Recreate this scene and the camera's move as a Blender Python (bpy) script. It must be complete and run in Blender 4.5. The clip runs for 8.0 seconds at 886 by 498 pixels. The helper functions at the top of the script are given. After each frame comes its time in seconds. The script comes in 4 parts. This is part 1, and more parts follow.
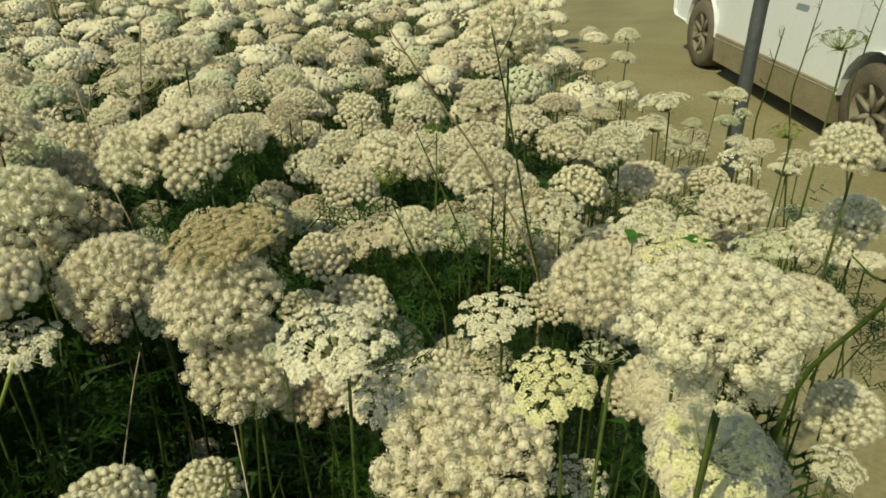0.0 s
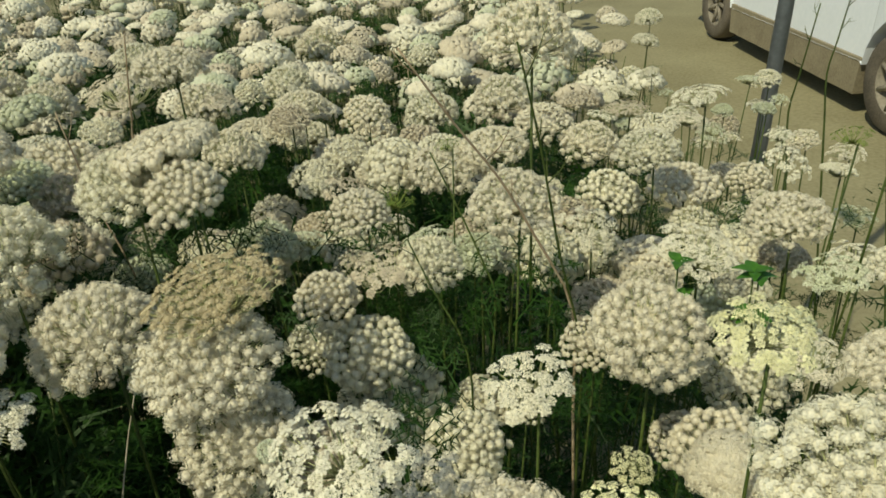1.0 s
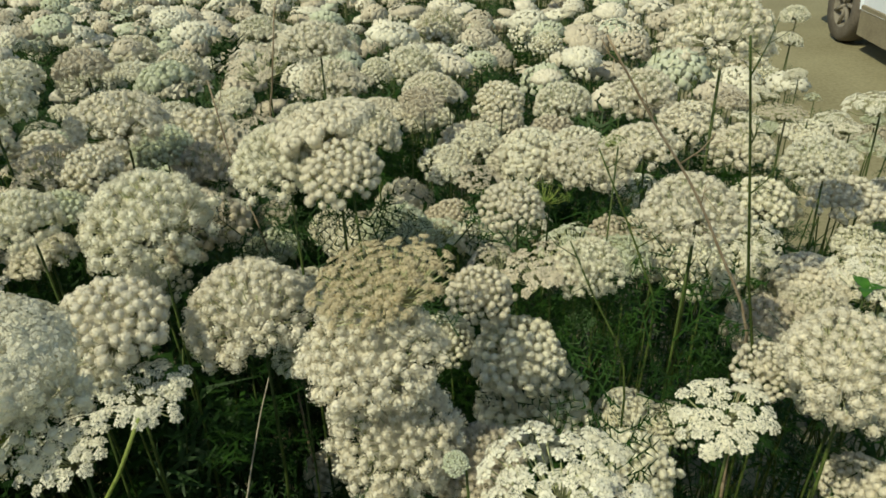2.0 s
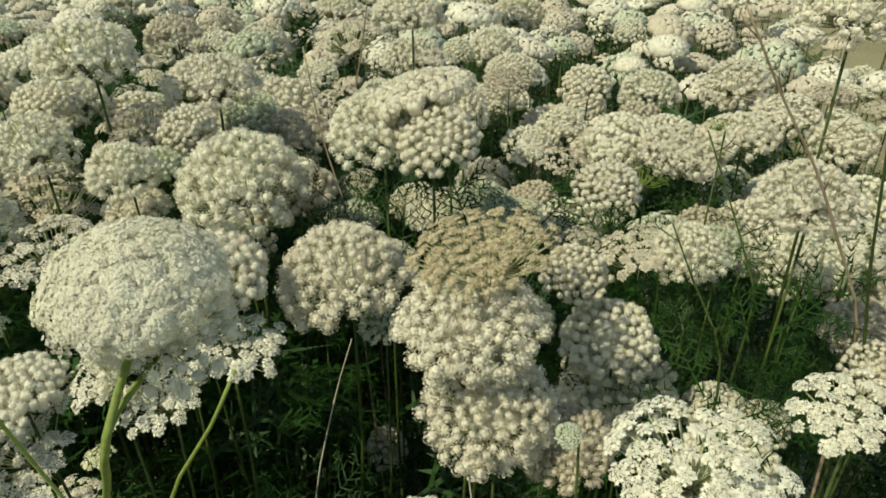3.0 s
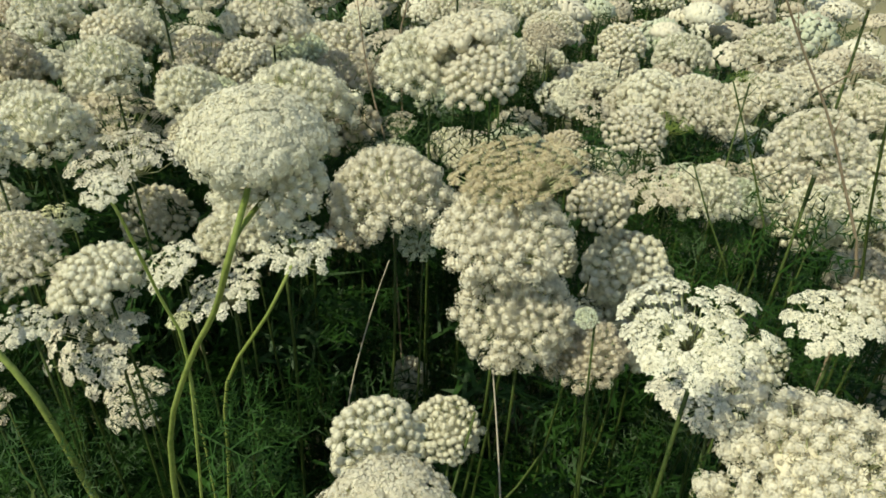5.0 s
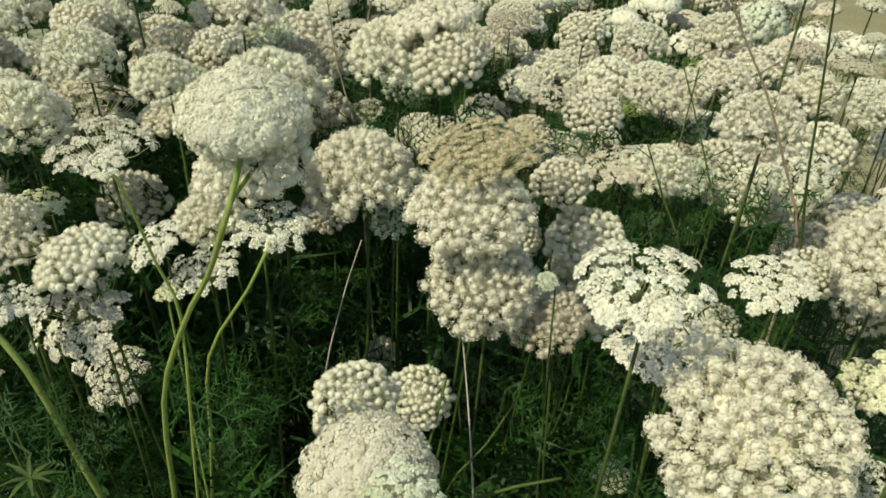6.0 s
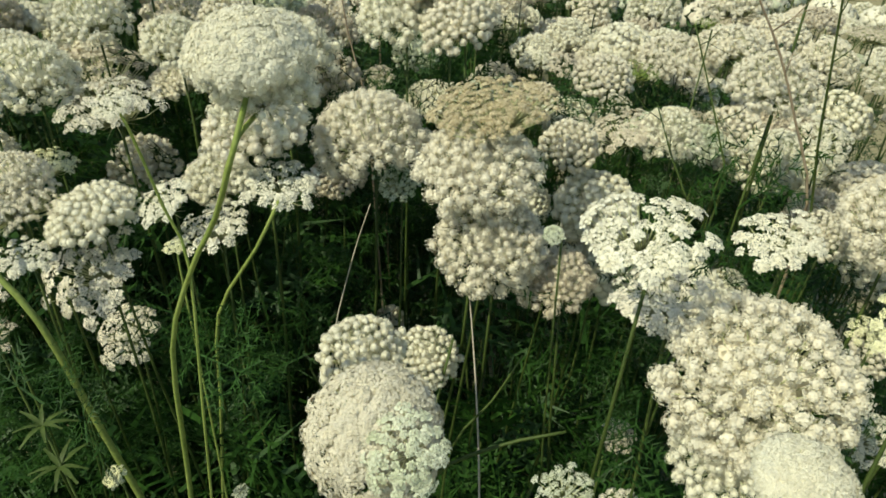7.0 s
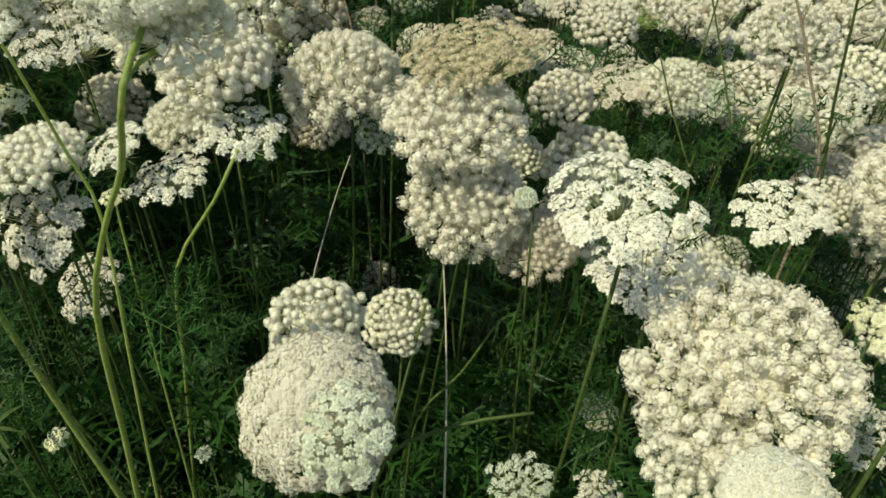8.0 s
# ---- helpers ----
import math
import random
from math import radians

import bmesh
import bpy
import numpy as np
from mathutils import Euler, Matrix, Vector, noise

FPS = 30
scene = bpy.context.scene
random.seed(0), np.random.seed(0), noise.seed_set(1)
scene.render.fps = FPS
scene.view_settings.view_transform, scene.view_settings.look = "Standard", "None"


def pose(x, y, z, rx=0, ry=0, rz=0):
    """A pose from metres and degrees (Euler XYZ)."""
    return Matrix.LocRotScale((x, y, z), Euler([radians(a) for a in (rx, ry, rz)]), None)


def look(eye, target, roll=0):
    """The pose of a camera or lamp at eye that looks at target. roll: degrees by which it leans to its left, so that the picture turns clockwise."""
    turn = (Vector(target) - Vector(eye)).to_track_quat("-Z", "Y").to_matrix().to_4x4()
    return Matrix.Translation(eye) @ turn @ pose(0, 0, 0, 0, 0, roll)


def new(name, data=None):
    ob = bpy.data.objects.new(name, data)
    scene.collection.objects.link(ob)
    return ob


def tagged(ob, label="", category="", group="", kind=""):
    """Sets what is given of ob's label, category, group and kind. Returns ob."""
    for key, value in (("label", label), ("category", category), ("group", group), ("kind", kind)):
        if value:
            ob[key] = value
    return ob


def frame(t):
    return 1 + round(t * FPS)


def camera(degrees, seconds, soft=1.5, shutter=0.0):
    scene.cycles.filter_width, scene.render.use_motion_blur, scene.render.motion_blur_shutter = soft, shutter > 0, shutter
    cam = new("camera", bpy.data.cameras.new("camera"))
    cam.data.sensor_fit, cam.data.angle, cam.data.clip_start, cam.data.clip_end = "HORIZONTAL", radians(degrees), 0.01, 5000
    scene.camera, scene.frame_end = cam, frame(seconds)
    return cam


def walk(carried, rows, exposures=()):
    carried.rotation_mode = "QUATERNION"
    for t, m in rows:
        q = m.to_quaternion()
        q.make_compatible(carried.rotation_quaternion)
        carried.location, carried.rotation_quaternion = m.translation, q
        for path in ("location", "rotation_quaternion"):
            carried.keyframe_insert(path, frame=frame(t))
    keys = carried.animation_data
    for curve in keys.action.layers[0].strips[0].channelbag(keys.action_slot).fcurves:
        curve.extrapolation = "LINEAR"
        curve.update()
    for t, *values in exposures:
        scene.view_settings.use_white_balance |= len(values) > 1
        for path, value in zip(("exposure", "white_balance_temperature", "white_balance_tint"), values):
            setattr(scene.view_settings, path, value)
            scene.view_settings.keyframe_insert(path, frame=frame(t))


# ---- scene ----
cam = camera(62.7, 8.0, soft=1.65)
PATH = [
    (0, (0.182, 0.269, 1.726), (-0.04, 2.043, 0.83), -1.5),
    (0.5, (0.178, 0.328, 1.724), (-0.035, 2.08, 0.783), -2.6),
    (1, (0.165, 0.375, 1.733), (-0.097, 2.12, 0.791), -4.0),
    (1.5, (0.133, 0.401, 1.727), (-0.215, 2.132, 0.788), -3.7),
    (1.7, (0.111, 0.401, 1.728), (-0.307, 2.106, 0.77), -3.7),
    (2.8, (0.049, 0.39, 1.714), (-0.506, 2.049, 0.745), -0.6),
    (3, (0.045, 0.39, 1.709), (-0.559, 2.024, 0.726), -1.2),
    (3.5, (0.031, 0.358, 1.714), (-0.714, 1.918, 0.709), -2.7),
    (4, (0.036, 0.34, 1.712), (-0.707, 1.888, 0.688), -0.5),
    (4.5, (0.054, 0.325, 1.714), (-0.661, 1.882, 0.682), -0.5),
    (5, (0.06, 0.314, 1.704), (-0.584, 1.885, 0.647), 1.1),
    (5.2, (0.062, 0.309, 1.706), (-0.559, 1.88, 0.634), 1.5),
    (6.3, (0.08, 0.272, 1.713), (-0.468, 1.865, 0.635), 1.8),
    (6.5, (0.085, 0.274, 1.711), (-0.486, 1.853, 0.624), 1.0),
    (7, (0.079, 0.268, 1.698), (-0.493, 1.82, 0.573), 1.7),
    (7.5, (0.089, 0.289, 1.689), (-0.553, 1.782, 0.523), -1.3),
    (8, (0.094, 0.323, 1.675), (-0.477, 1.791, 0.443), 2.9),
]
walk(cam, [(t, look(eye, target, roll)) for t, eye, target, roll in PATH],
     [(0, -0.29, 8500, -8), (0.5, -0.27, 7650, -3), (1, -0.25, 7250, -2), (1.7, -0.22, 7050, -2), (3, -0.11, 6950, -2), (8, 0.12, 6700, -2)])

# ---- light ----
world = bpy.data.worlds.new("sky")
scene.world = world
world.use_nodes = True
wn = world.node_tree.nodes
sky = wn.new("ShaderNodeTexSky")
sky.sky_type = "NISHITA"
sky.sun_disc = False
SUN_FROM = Vector((-0.44, -0.58, 0.97)).normalized()
sky.sun_elevation = math.asin(SUN_FROM.z)
sky.sun_rotation = math.atan2(SUN_FROM.x, SUN_FROM.y)
world.node_tree.links.new(sky.outputs["Color"], wn["Background"].inputs["Color"])
wn["Background"].inputs["Strength"].default_value = 0.117
sun = new("sun", bpy.data.lights.new("sun", "SUN"))
sun.data.energy, sun.data.angle, sun.data.color = 3.5, radians(0.6), (1.0, 0.93, 0.78)
sun.matrix_world = look(SUN_FROM * 20, (0, 0, 0))
scene.view_settings.exposure = 0.0


# ---- materials ----
def material(name, colours, roughness=0.7, fine=900.0, coarse=60.0, bump=0.3, translucent=0.0, metal=0.0, spread=0.12, gap=0.002, island=0.0):
    """Two colours mixed by noise at two scales, with a per-object shift in value and a fine relief."""
    m = bpy.data.materials.new(name)
    m.use_nodes = True
    n, l = m.node_tree.nodes, m.node_tree.links
    p = n["Principled BSDF"]
    p.inputs["Roughness"].default_value, p.inputs["Metallic"].default_value = roughness, metal
    p.inputs["Specular IOR Level"].default_value = 0.25
    a, b = n.new("ShaderNodeTexNoise"), n.new("ShaderNodeTexNoise")
    a.inputs["Scale"].default_value, b.inputs["Scale"].default_value = fine, coarse
    a.inputs["Detail"].default_value = b.inputs["Detail"].default_value = 3.0
    geo = n.new("ShaderNodeNewGeometry")
    for t in (a, b):
        l.new(geo.outputs["Position"], t.inputs["Vector"])
    add = n.new("ShaderNodeMath"); add.operation = "ADD"
    l.new(a.outputs["Fac"], add.inputs[0]); l.new(b.outputs["Fac"], add.inputs[1])
    ramp = n.new("ShaderNodeMapRange")
    ramp.inputs["From Min"].default_value, ramp.inputs["From Max"].default_value = 0.7, 1.3
    l.new(add.outputs[0], ramp.inputs["Value"])
    mix = n.new("ShaderNodeMix"); mix.data_type = "RGBA"
    l.new(ramp.outputs["Result"], mix.inputs["Factor"])
    mix.inputs[6].default_value, mix.inputs[7].default_value = (*colours[0], 1), (*colours[1], 1)
    info = n.new("ShaderNodeObjectInfo")
    val = n.new("ShaderNodeMapRange")
    val.inputs["To Min"].default_value, val.inputs["To Max"].default_value = 1 - spread, 1 + spread
    l.new(info.outputs["Random"], val.inputs["Value"])
    hsv = n.new("ShaderNodeHueSaturation")
    if island:
        each, both = n.new("ShaderNodeMapRange"), n.new("ShaderNodeMath")
        each.inputs["To Min"].default_value, each.inputs["To Max"].default_value = 1 - island, 1 + island
        both.operation = "MULTIPLY"
        l.new(geo.outputs["Random Per Island"], each.inputs["Value"])
        l.new(val.outputs["Result"], both.inputs[0]); l.new(each.outputs["Result"], both.inputs[1])
        val = both
    l.new(val.outputs[0], hsv.inputs["Value"]); l.new(mix.outputs[2], hsv.inputs["Color"])
    l.new(hsv.outputs["Color"], p.inputs["Base Color"])
    bp = n.new("ShaderNodeBump")
    bp.inputs["Strength"].default_value, bp.inputs["Distance"].default_value = bump, gap
    l.new(a.outputs["Fac"], bp.inputs["Height"]); l.new(bp.outputs["Normal"], p.inputs["Normal"])
    if translucent:
        tr, ms = n.new("ShaderNodeBsdfTranslucent"), n.new("ShaderNodeMixShader")
        l.new(hsv.outputs["Color"], tr.inputs["Color"])
        ms.inputs["Fac"].default_value = translucent
        l.new(p.outputs[0], ms.inputs[1]); l.new(tr.outputs[0], ms.inputs[2])
        l.new(ms.outputs[0], n["Material Output"].inputs["Surface"])
    return m


def petal(name, dark, light):
    return material("petal_" + name, (dark, light), roughness=0.75, translucent=0.14, bump=0.4, fine=1300.0, spread=0.07, island=0.09)


PETAL = {
    "white": petal("white", (0.85, 0.805, 0.61), (0.90, 0.875, 0.71)),
    "cream": petal("cream", (0.80, 0.74, 0.565), (0.88, 0.835, 0.67)),
    "yellow": petal("yellow", (0.82, 0.80, 0.44), (0.89, 0.87, 0.58)),
    "tan": petal("tan", (0.62, 0.55, 0.40), (0.77, 0.70, 0.54)),
    "brown": petal("brown", (0.56, 0.47, 0.28), (0.78, 0.69, 0.46)),
    "green": petal("green", (0.60, 0.64, 0.40), (0.80, 0.82, 0.66)),
    "lime": petal("lime", (0.40, 0.48, 0.12), (0.66, 0.70, 0.28)),
    "leaf": petal("leaf", (0.10, 0.17, 0.03), (0.24, 0.32, 0.07)),
}
# yellow-green for stems in the sun, light put into the colour
STEM_LIT = material("stem_lit_yellow_green", ((0.22, 0.29, 0.06), (0.37, 0.44, 0.12)), roughness=0.55, fine=300, coarse=15, translucent=0.15)
# darker copy, colour lowered to stand for shade deep among the plants
STEM = material("stem_shaded_green", ((0.045, 0.072, 0.015), (0.095, 0.135, 0.032)), roughness=0.55, fine=300, coarse=15, translucent=0.1)
RAY = material("ray_green", ((0.42, 0.45, 0.22), (0.56, 0.57, 0.34)), roughness=0.6, fine=300, coarse=30, translucent=0.1)
STRAW = material("pale_straw", ((0.34, 0.30, 0.22), (0.50, 0.45, 0.35)), roughness=0.7, fine=200, coarse=20)
DRY = material("dry_stalk", ((0.30, 0.22, 0.13), (0.48, 0.38, 0.26)), roughness=0.8, fine=200, coarse=20)
LEAF = material("leaf_green", ((0.014, 0.045, 0.008), (0.048, 0.125, 0.020)), roughness=0.5, fine=120, coarse=6, translucent=0.25, spread=0.25)
SOIL = material("soil", ((0.20, 0.18, 0.10), (0.31, 0.285, 0.17)), roughness=0.95, fine=40, coarse=1.2, bump=0.6, gap=0.01)
STEEL = material("galvanised_steel", ((0.10, 0.11, 0.11), (0.16, 0.17, 0.17)), roughness=0.5, fine=60, coarse=8, metal=0.6, bump=0.1)
PAINT = material("white_car_paint", ((0.72, 0.77, 0.82), (0.78, 0.82, 0.86)), roughness=0.25, fine=30, coarse=2, bump=0.02)
RUBBER = material("tyre_rubber", ((0.11, 0.095, 0.075), (0.20, 0.175, 0.14)), roughness=0.85, fine=80, coarse=8)
# soil tone for the sill, so sunlit ground seems to run on under the van
SOIL_TONED = material("soil_toned_panel", ((0.20, 0.17, 0.115), (0.30, 0.265, 0.18)), roughness=0.9, fine=60, coarse=6)
PLASTIC = material("dark_plastic", ((0.025, 0.025, 0.027), (0.05, 0.05, 0.05)), roughness=0.6, fine=60, coarse=6)
ALLOY = material("dusty_alloy", ((0.20, 0.18, 0.14), (0.32, 0.29, 0.23)), roughness=0.75, fine=50, coarse=8, metal=0.2, bump=0.1)
GLASS = material("tinted_glass", ((0.02, 0.025, 0.03), (0.03, 0.035, 0.04)), roughness=0.08, fine=20, coarse=3, bump=0.0)
LAMP = material("lamp_lens", ((0.5, 0.08, 0.05), (0.6, 0.12, 0.08)), roughness=0.2, fine=60, coarse=8)
CLEAR = material("headlamp_lens", ((0.6, 0.62, 0.64), (0.75, 0.76, 0.78)), roughness=0.15, fine=60, coarse=8)


# ---- mesh helpers ----
class Bag:
    """Collects pieces into one mesh."""

    def __init__(self):
        self.v, self.f, self.n = [], [], 0

    def add(self, verts, faces, m=None):
        verts = np.asarray(verts, float)
        if m is not None:
            k = np.array(m)
            verts = verts @ k[:3, :3].T + k[:3, 3]
        self.v.append(verts)
        self.f += [tuple(i + self.n for i in face) for face in faces]
        self.n += len(verts)

    def mesh(self, name, mat, smooth=True):
        me = bpy.data.meshes.new(name)
        me.from_pydata(np.concatenate(self.v).tolist(), [], self.f)
        me.materials.append(mat)
        if smooth:
            me.polygons.foreach_set("use_smooth", [True] * len(me.polygons))
        me.update()
        return me


def part(name, me, parent, label="", mat=None, m=None):
    ob = new(name, me)
    ob.parent = parent
    if m is not None:
        ob.matrix_basis = m
    if mat is not None:
        ob.material_slots[0].link = "OBJECT"
        ob.material_slots[0].material = mat
    return tagged(ob, label) if label else ob


def tube(points, radii, sides=6):
    """A tapered tube along points, closed at both ends."""
    pts = [Vector(p) for p in points]
    verts, faces = [], []
    for i, p in enumerate(pts):
        d = (pts[min(i + 1, len(pts) - 1)] - pts[max(i - 1, 0)]).normalized()
        a = d.cross(Vector((0.3, 0.9, 0.2))).normalized()
        b = d.cross(a)
        for k in range(sides):
            w = 2 * math.pi * k / sides
            verts.append(p + (a * math.cos(w) + b * math.sin(w)) * radii[i])
    for i in range(len(pts) - 1):
        for k in range(sides):
            j = (k + 1) % sides
            faces.append((i * sides + k, i * sides + j, (i + 1) * sides + j, (i + 1) * sides + k))
    faces.append(tuple(range(sides))[::-1])
    faces.append(tuple((len(pts) - 1) * sides + k for k in range(sides)))
    return [tuple(v) for v in verts], faces


def sphere_points(count, low=-1.0, crowd=1.0):
    """Spread directions from the pole down to the height low; crowd above 1: closer together at the pole."""
    out = []
    for i in range(count):
        z = 1 - (1 - low) * ((i + 0.5) / count) ** crowd
        r, w = math.sqrt(max(0.0, 1 - z * z)), i * 2.39996
        out.append(Vector((r * math.cos(w), r * math.sin(w), z)))
    return out


def ico(level):
    bm = bmesh.new()
    bmesh.ops.create_icosphere(bm, subdivisions=level, radius=1.0)
    v = np.array([tuple(x.co) for x in bm.verts])
    f = [tuple(x.index for x in face.verts) for face in bm.faces]
    bm.free()
    return v, f


def facing(d, roll=0.0):
    """A turn that takes +z to d."""
    return (Vector(d).to_track_quat("Z", "Y").to_matrix() @ Matrix.Rotation(roll, 3, "Z")).to_4x4()


def floret(size, cup=0.3):
    """A five-petalled floret facing +z."""
    v = [(0, 0, 0)]
    for k in range(10):
        w, r = math.pi * k / 5, size if k % 2 == 0 else size * 0.5
        v.append((r * math.cos(w), r * math.sin(w), cup * r))
    return v, [(0, 1 + k, 1 + (k + 1) % 10) for k in range(10)]


def bumpy(level, count, height, rng):
    """A ball of tight buds."""
    v, f = ico(level)
    seeds = np.array([tuple(p) for p in sphere_points(count)])
    near = (v @ seeds.T).max(1)
    bump = np.clip(1 - np.arccos(np.clip(near, -1, 1)) / (1.9 / math.sqrt(count)), 0, 1)
    v = v * (1 - height + 1.4 * height * bump + rng.uniform(-0.05, 0.05, len(v)))[:, None]
    return v, f


def petals(size, cup, count=5, wide=0.5):
    """A floret facing +z of separate wedge-shaped petals."""
    v, f = [], []
    for k in range(count):
        w = 2 * math.pi * k / count
        v += [(0.1 * size * math.cos(w), 0.1 * size * math.sin(w), 0.0)]
        v += [(size * math.cos(w + e), size * math.sin(w + e), cup * size) for e in (-wide, wide)]
        f.append((3 * k, 3 * k + 1, 3 * k + 2))
    return v, f


def pyramid(rng):
    """The outer side of an umbellet far off."""
    v = np.array([(1, 0, -0.2), (0, 1, -0.2), (-1, 0, -0.2), (0, -1, -0.2), (0, 0, 0.85)], float) * rng.uniform(0.9, 1.2, (5, 1))
    return v, [(0, 1, 4), (1, 2, 4), (2, 3, 4), (3, 0, 4)]


def dress(bag, rng, count, low, near, out, size, cup, squash=1.0, stray=0.2):
    """Covers a round umbellet with florets that face outwards."""
    for d in sphere_points(count, low):
        d = (d + Vector(rng.normal(0, 0.09, 3))).normalized()
        n = (d + Vector(rng.normal(0, stray, 3))).normalized()
        p = Vector((d.x, d.y, d.z * squash)) * rng.uniform(near, out)
        bag.add(*petals(size * rng.uniform(0.8, 1.25), cup), Matrix.Translation(p) @ facing(n, rng.uniform(0, 6)))


def umbellet_ball(rng):
    """A round knob closely set with small florets."""
    bag = Bag()
    v, f = ico(2)
    bag.add(v * (0.74, 0.74, 0.70), f)
    dress(bag, rng, 60, -0.7, 0.84, 1.06, 0.185, -0.2, 0.95, 0.3)
    return bag


def umbellet_pom(rng):
    """A starry pincushion of open florets on short stalks."""
    bag = Bag()
    v, f = ico(2)
    bag.add(v * 0.60, f)
    for d in sphere_points(52, -0.6):
        d = (d + Vector(rng.normal(0, 0.10, 3))).normalized()
        n = (d + Vector(rng.normal(0, 0.25, 3))).normalized()
        tip, side = d * rng.uniform(0.84, 1.14), d.orthogonal().normalized() * 0.045
        bag.add([d * 0.4 + side, tip, d * 0.4 - side], [(0, 1, 2)])
        bag.add(*petals(0.185 * rng.uniform(0.75, 1.2), 0.12), Matrix.Translation(tip) @ facing(n, rng.uniform(0, 6)))
    return bag


def umbellet_lace(rng):
    """A small flat spray of open florets, larger at its rim."""
    bag = Bag()
    for i in range(22):
        r, w = math.sqrt((i + 0.4) / 22), i * 2.39996
        p = Vector((r * math.cos(w), r * math.sin(w), 0.35 * (1 - r * r) + rng.normal(0, 0.07)))
        d = Vector((0.6 * p.x + rng.normal(0, 0.25), 0.6 * p.y + rng.normal(0, 0.25), 1)).normalized()
        if r > 0.7:
            bag.add(*floret(0.23 + 0.13 * r, 0.15), Matrix.Translation(p) @ facing(d, rng.uniform(0, 6)))
        else:
            bag.add(*petals(0.20 + 0.12 * r, 0.15), Matrix.Translation(p) @ facing(d, rng.uniform(0, 6)))
    bag.add(*tube([(0, 0, -0.75), (0, 0, 0.05)], [0.06, 0.28], 5))
    return bag


def umbellet_dense(rng):
    """A low spray of small florets that runs into its neighbours."""
    bag = Bag()
    for i in range(56):
        r, w = 1.22 * math.sqrt((i + 0.5) / 56), i * 2.39996 + rng.normal(0, 0.1)
        p = Vector((r * math.cos(w), r * math.sin(w), 0.42 - 0.42 * r * r + rng.normal(0, 0.12)))
        n = Vector((0.6 * p.x + rng.normal(0, 0.36), 0.6 * p.y + rng.normal(0, 0.36), 1)).normalized()
        bag.add(*petals(rng.uniform(0.16, 0.27), -0.1), Matrix.Translation(p) @ facing(n, rng.uniform(0, 6)))
    return bag


def umbellet_disc(rng):
    """A flat tuft of dried florets with gaps between them."""
    bag = Bag()
    v, f = ico(1)
    bag.add(v * (0.6, 0.6, 0.3), f)
    dress(bag, rng, 26, 0.0, 0.85, 1.15, 0.22, 0.2, 0.42, 0.3)
    return bag


rng = np.random.default_rng(7)
MAKERS = {"ball": umbellet_ball, "pom": umbellet_pom, "lace": umbellet_lace, "dense": umbellet_dense, "disc": umbellet_disc, "gstar": umbellet_lace, "bud": umbellet_ball}
UMBELLETS = {}
for kind, make in MAKERS.items():
    UMBELLETS[kind] = [make(rng).mesh("umbellet_" + kind, PETAL["white"]) for _ in range(5)]


# how many umbellets, their radius, how far down the dome reaches (cosine), how loose they are
LAYOUT = {
    "ball": (122, 0.116, -0.30, 0.03), "pom": (168, 0.100, -0.30, 0.08), "dense": (205, 0.106, -0.10, 0.04),
    "lace": (54, 0.115, None, 0.35), "disc": (240, 0.066, None, 0.10), "gstar": (26, 0.10, None, 0.5), "bud": (60, 0.20, -0.95, 0.0),
}
CORE = {"ball": 0.62, "pom": 0.66, "dense": 0.82}


def layout(kind, q, rng, thin=1.0):
    """The umbellets of a head of radius 1: place, direction and radius."""
    count, size, low, loose = LAYOUT[kind]
    count = int(count * thin)
    size = size / math.sqrt(thin)
    out = []
    if low is not None:
        lump, seed = Vector(rng.uniform(-1, 1, 3)).normalized(), Vector(rng.uniform(-50, 50, 3))
        even = 0.03 if kind == "ball" else 0.05
        for d in sphere_points(count, low, 1.0 if kind == "ball" else 1.25):
            d = (d + Vector(rng.normal(0, even, 3))).normalized()
            grow = 0.98 if kind == "dense" and d.z > 0.3 else rng.uniform(0.93, 1.01 + 0.05 * (1 - d.z)) + 0.05 * d.dot(lump) + 0.06 * noise.noise(d * 1.7 + seed)
            if kind != "dense" and d.z < 0.15 and rng.random() < 0.4:
                grow += rng.uniform(0.03, 0.13)
            p = Vector((d.x, d.y, d.z * q)) * (grow - size * 0.6)
            p.z -= 0.40 * q
            if d.z < 0.1 and rng.random() < loose * 3:
                continue
            out.append((p, Vector((d.x, d.y, d.z / max(q, 0.4))).normalized(), size * rng.uniform(0.84, 1.16) * ((1.12 - 0.22 * d.z) if kind == "ball" else (1.32 - 0.55 * d.z))))
    else:
        wave = rng.uniform(0, 6.28)
        for i in range(count):
            r, w = math.sqrt((i + 0.5) / count), i * 2.39996 + rng.normal(0, 0.12)
            r = min(r * rng.uniform(0.92, 1.06), 1.0)
            if r > 0.8:
                r *= rng.uniform(0.94, 1.10) * (1 + 0.04 * math.sin(5 * w + wave))
            dip = -0.10 * math.exp(-((r / 0.3) ** 2)) if kind == "disc" else 0.0
            p = Vector((r * math.cos(w), r * math.sin(w), q * (1 - r * r) - 0.4 * q + dip + rng.normal(0, 0.03 + 0.04 * loose)))
            out.append((p * 0.95, Vector((p.x * (0.5 + q), p.y * (0.5 + q), 1)).normalized(), size * rng.uniform(0.8, 1.2) * ((0.75 + 0.5 * r) if kind != "disc" else 1.0)))
    return out


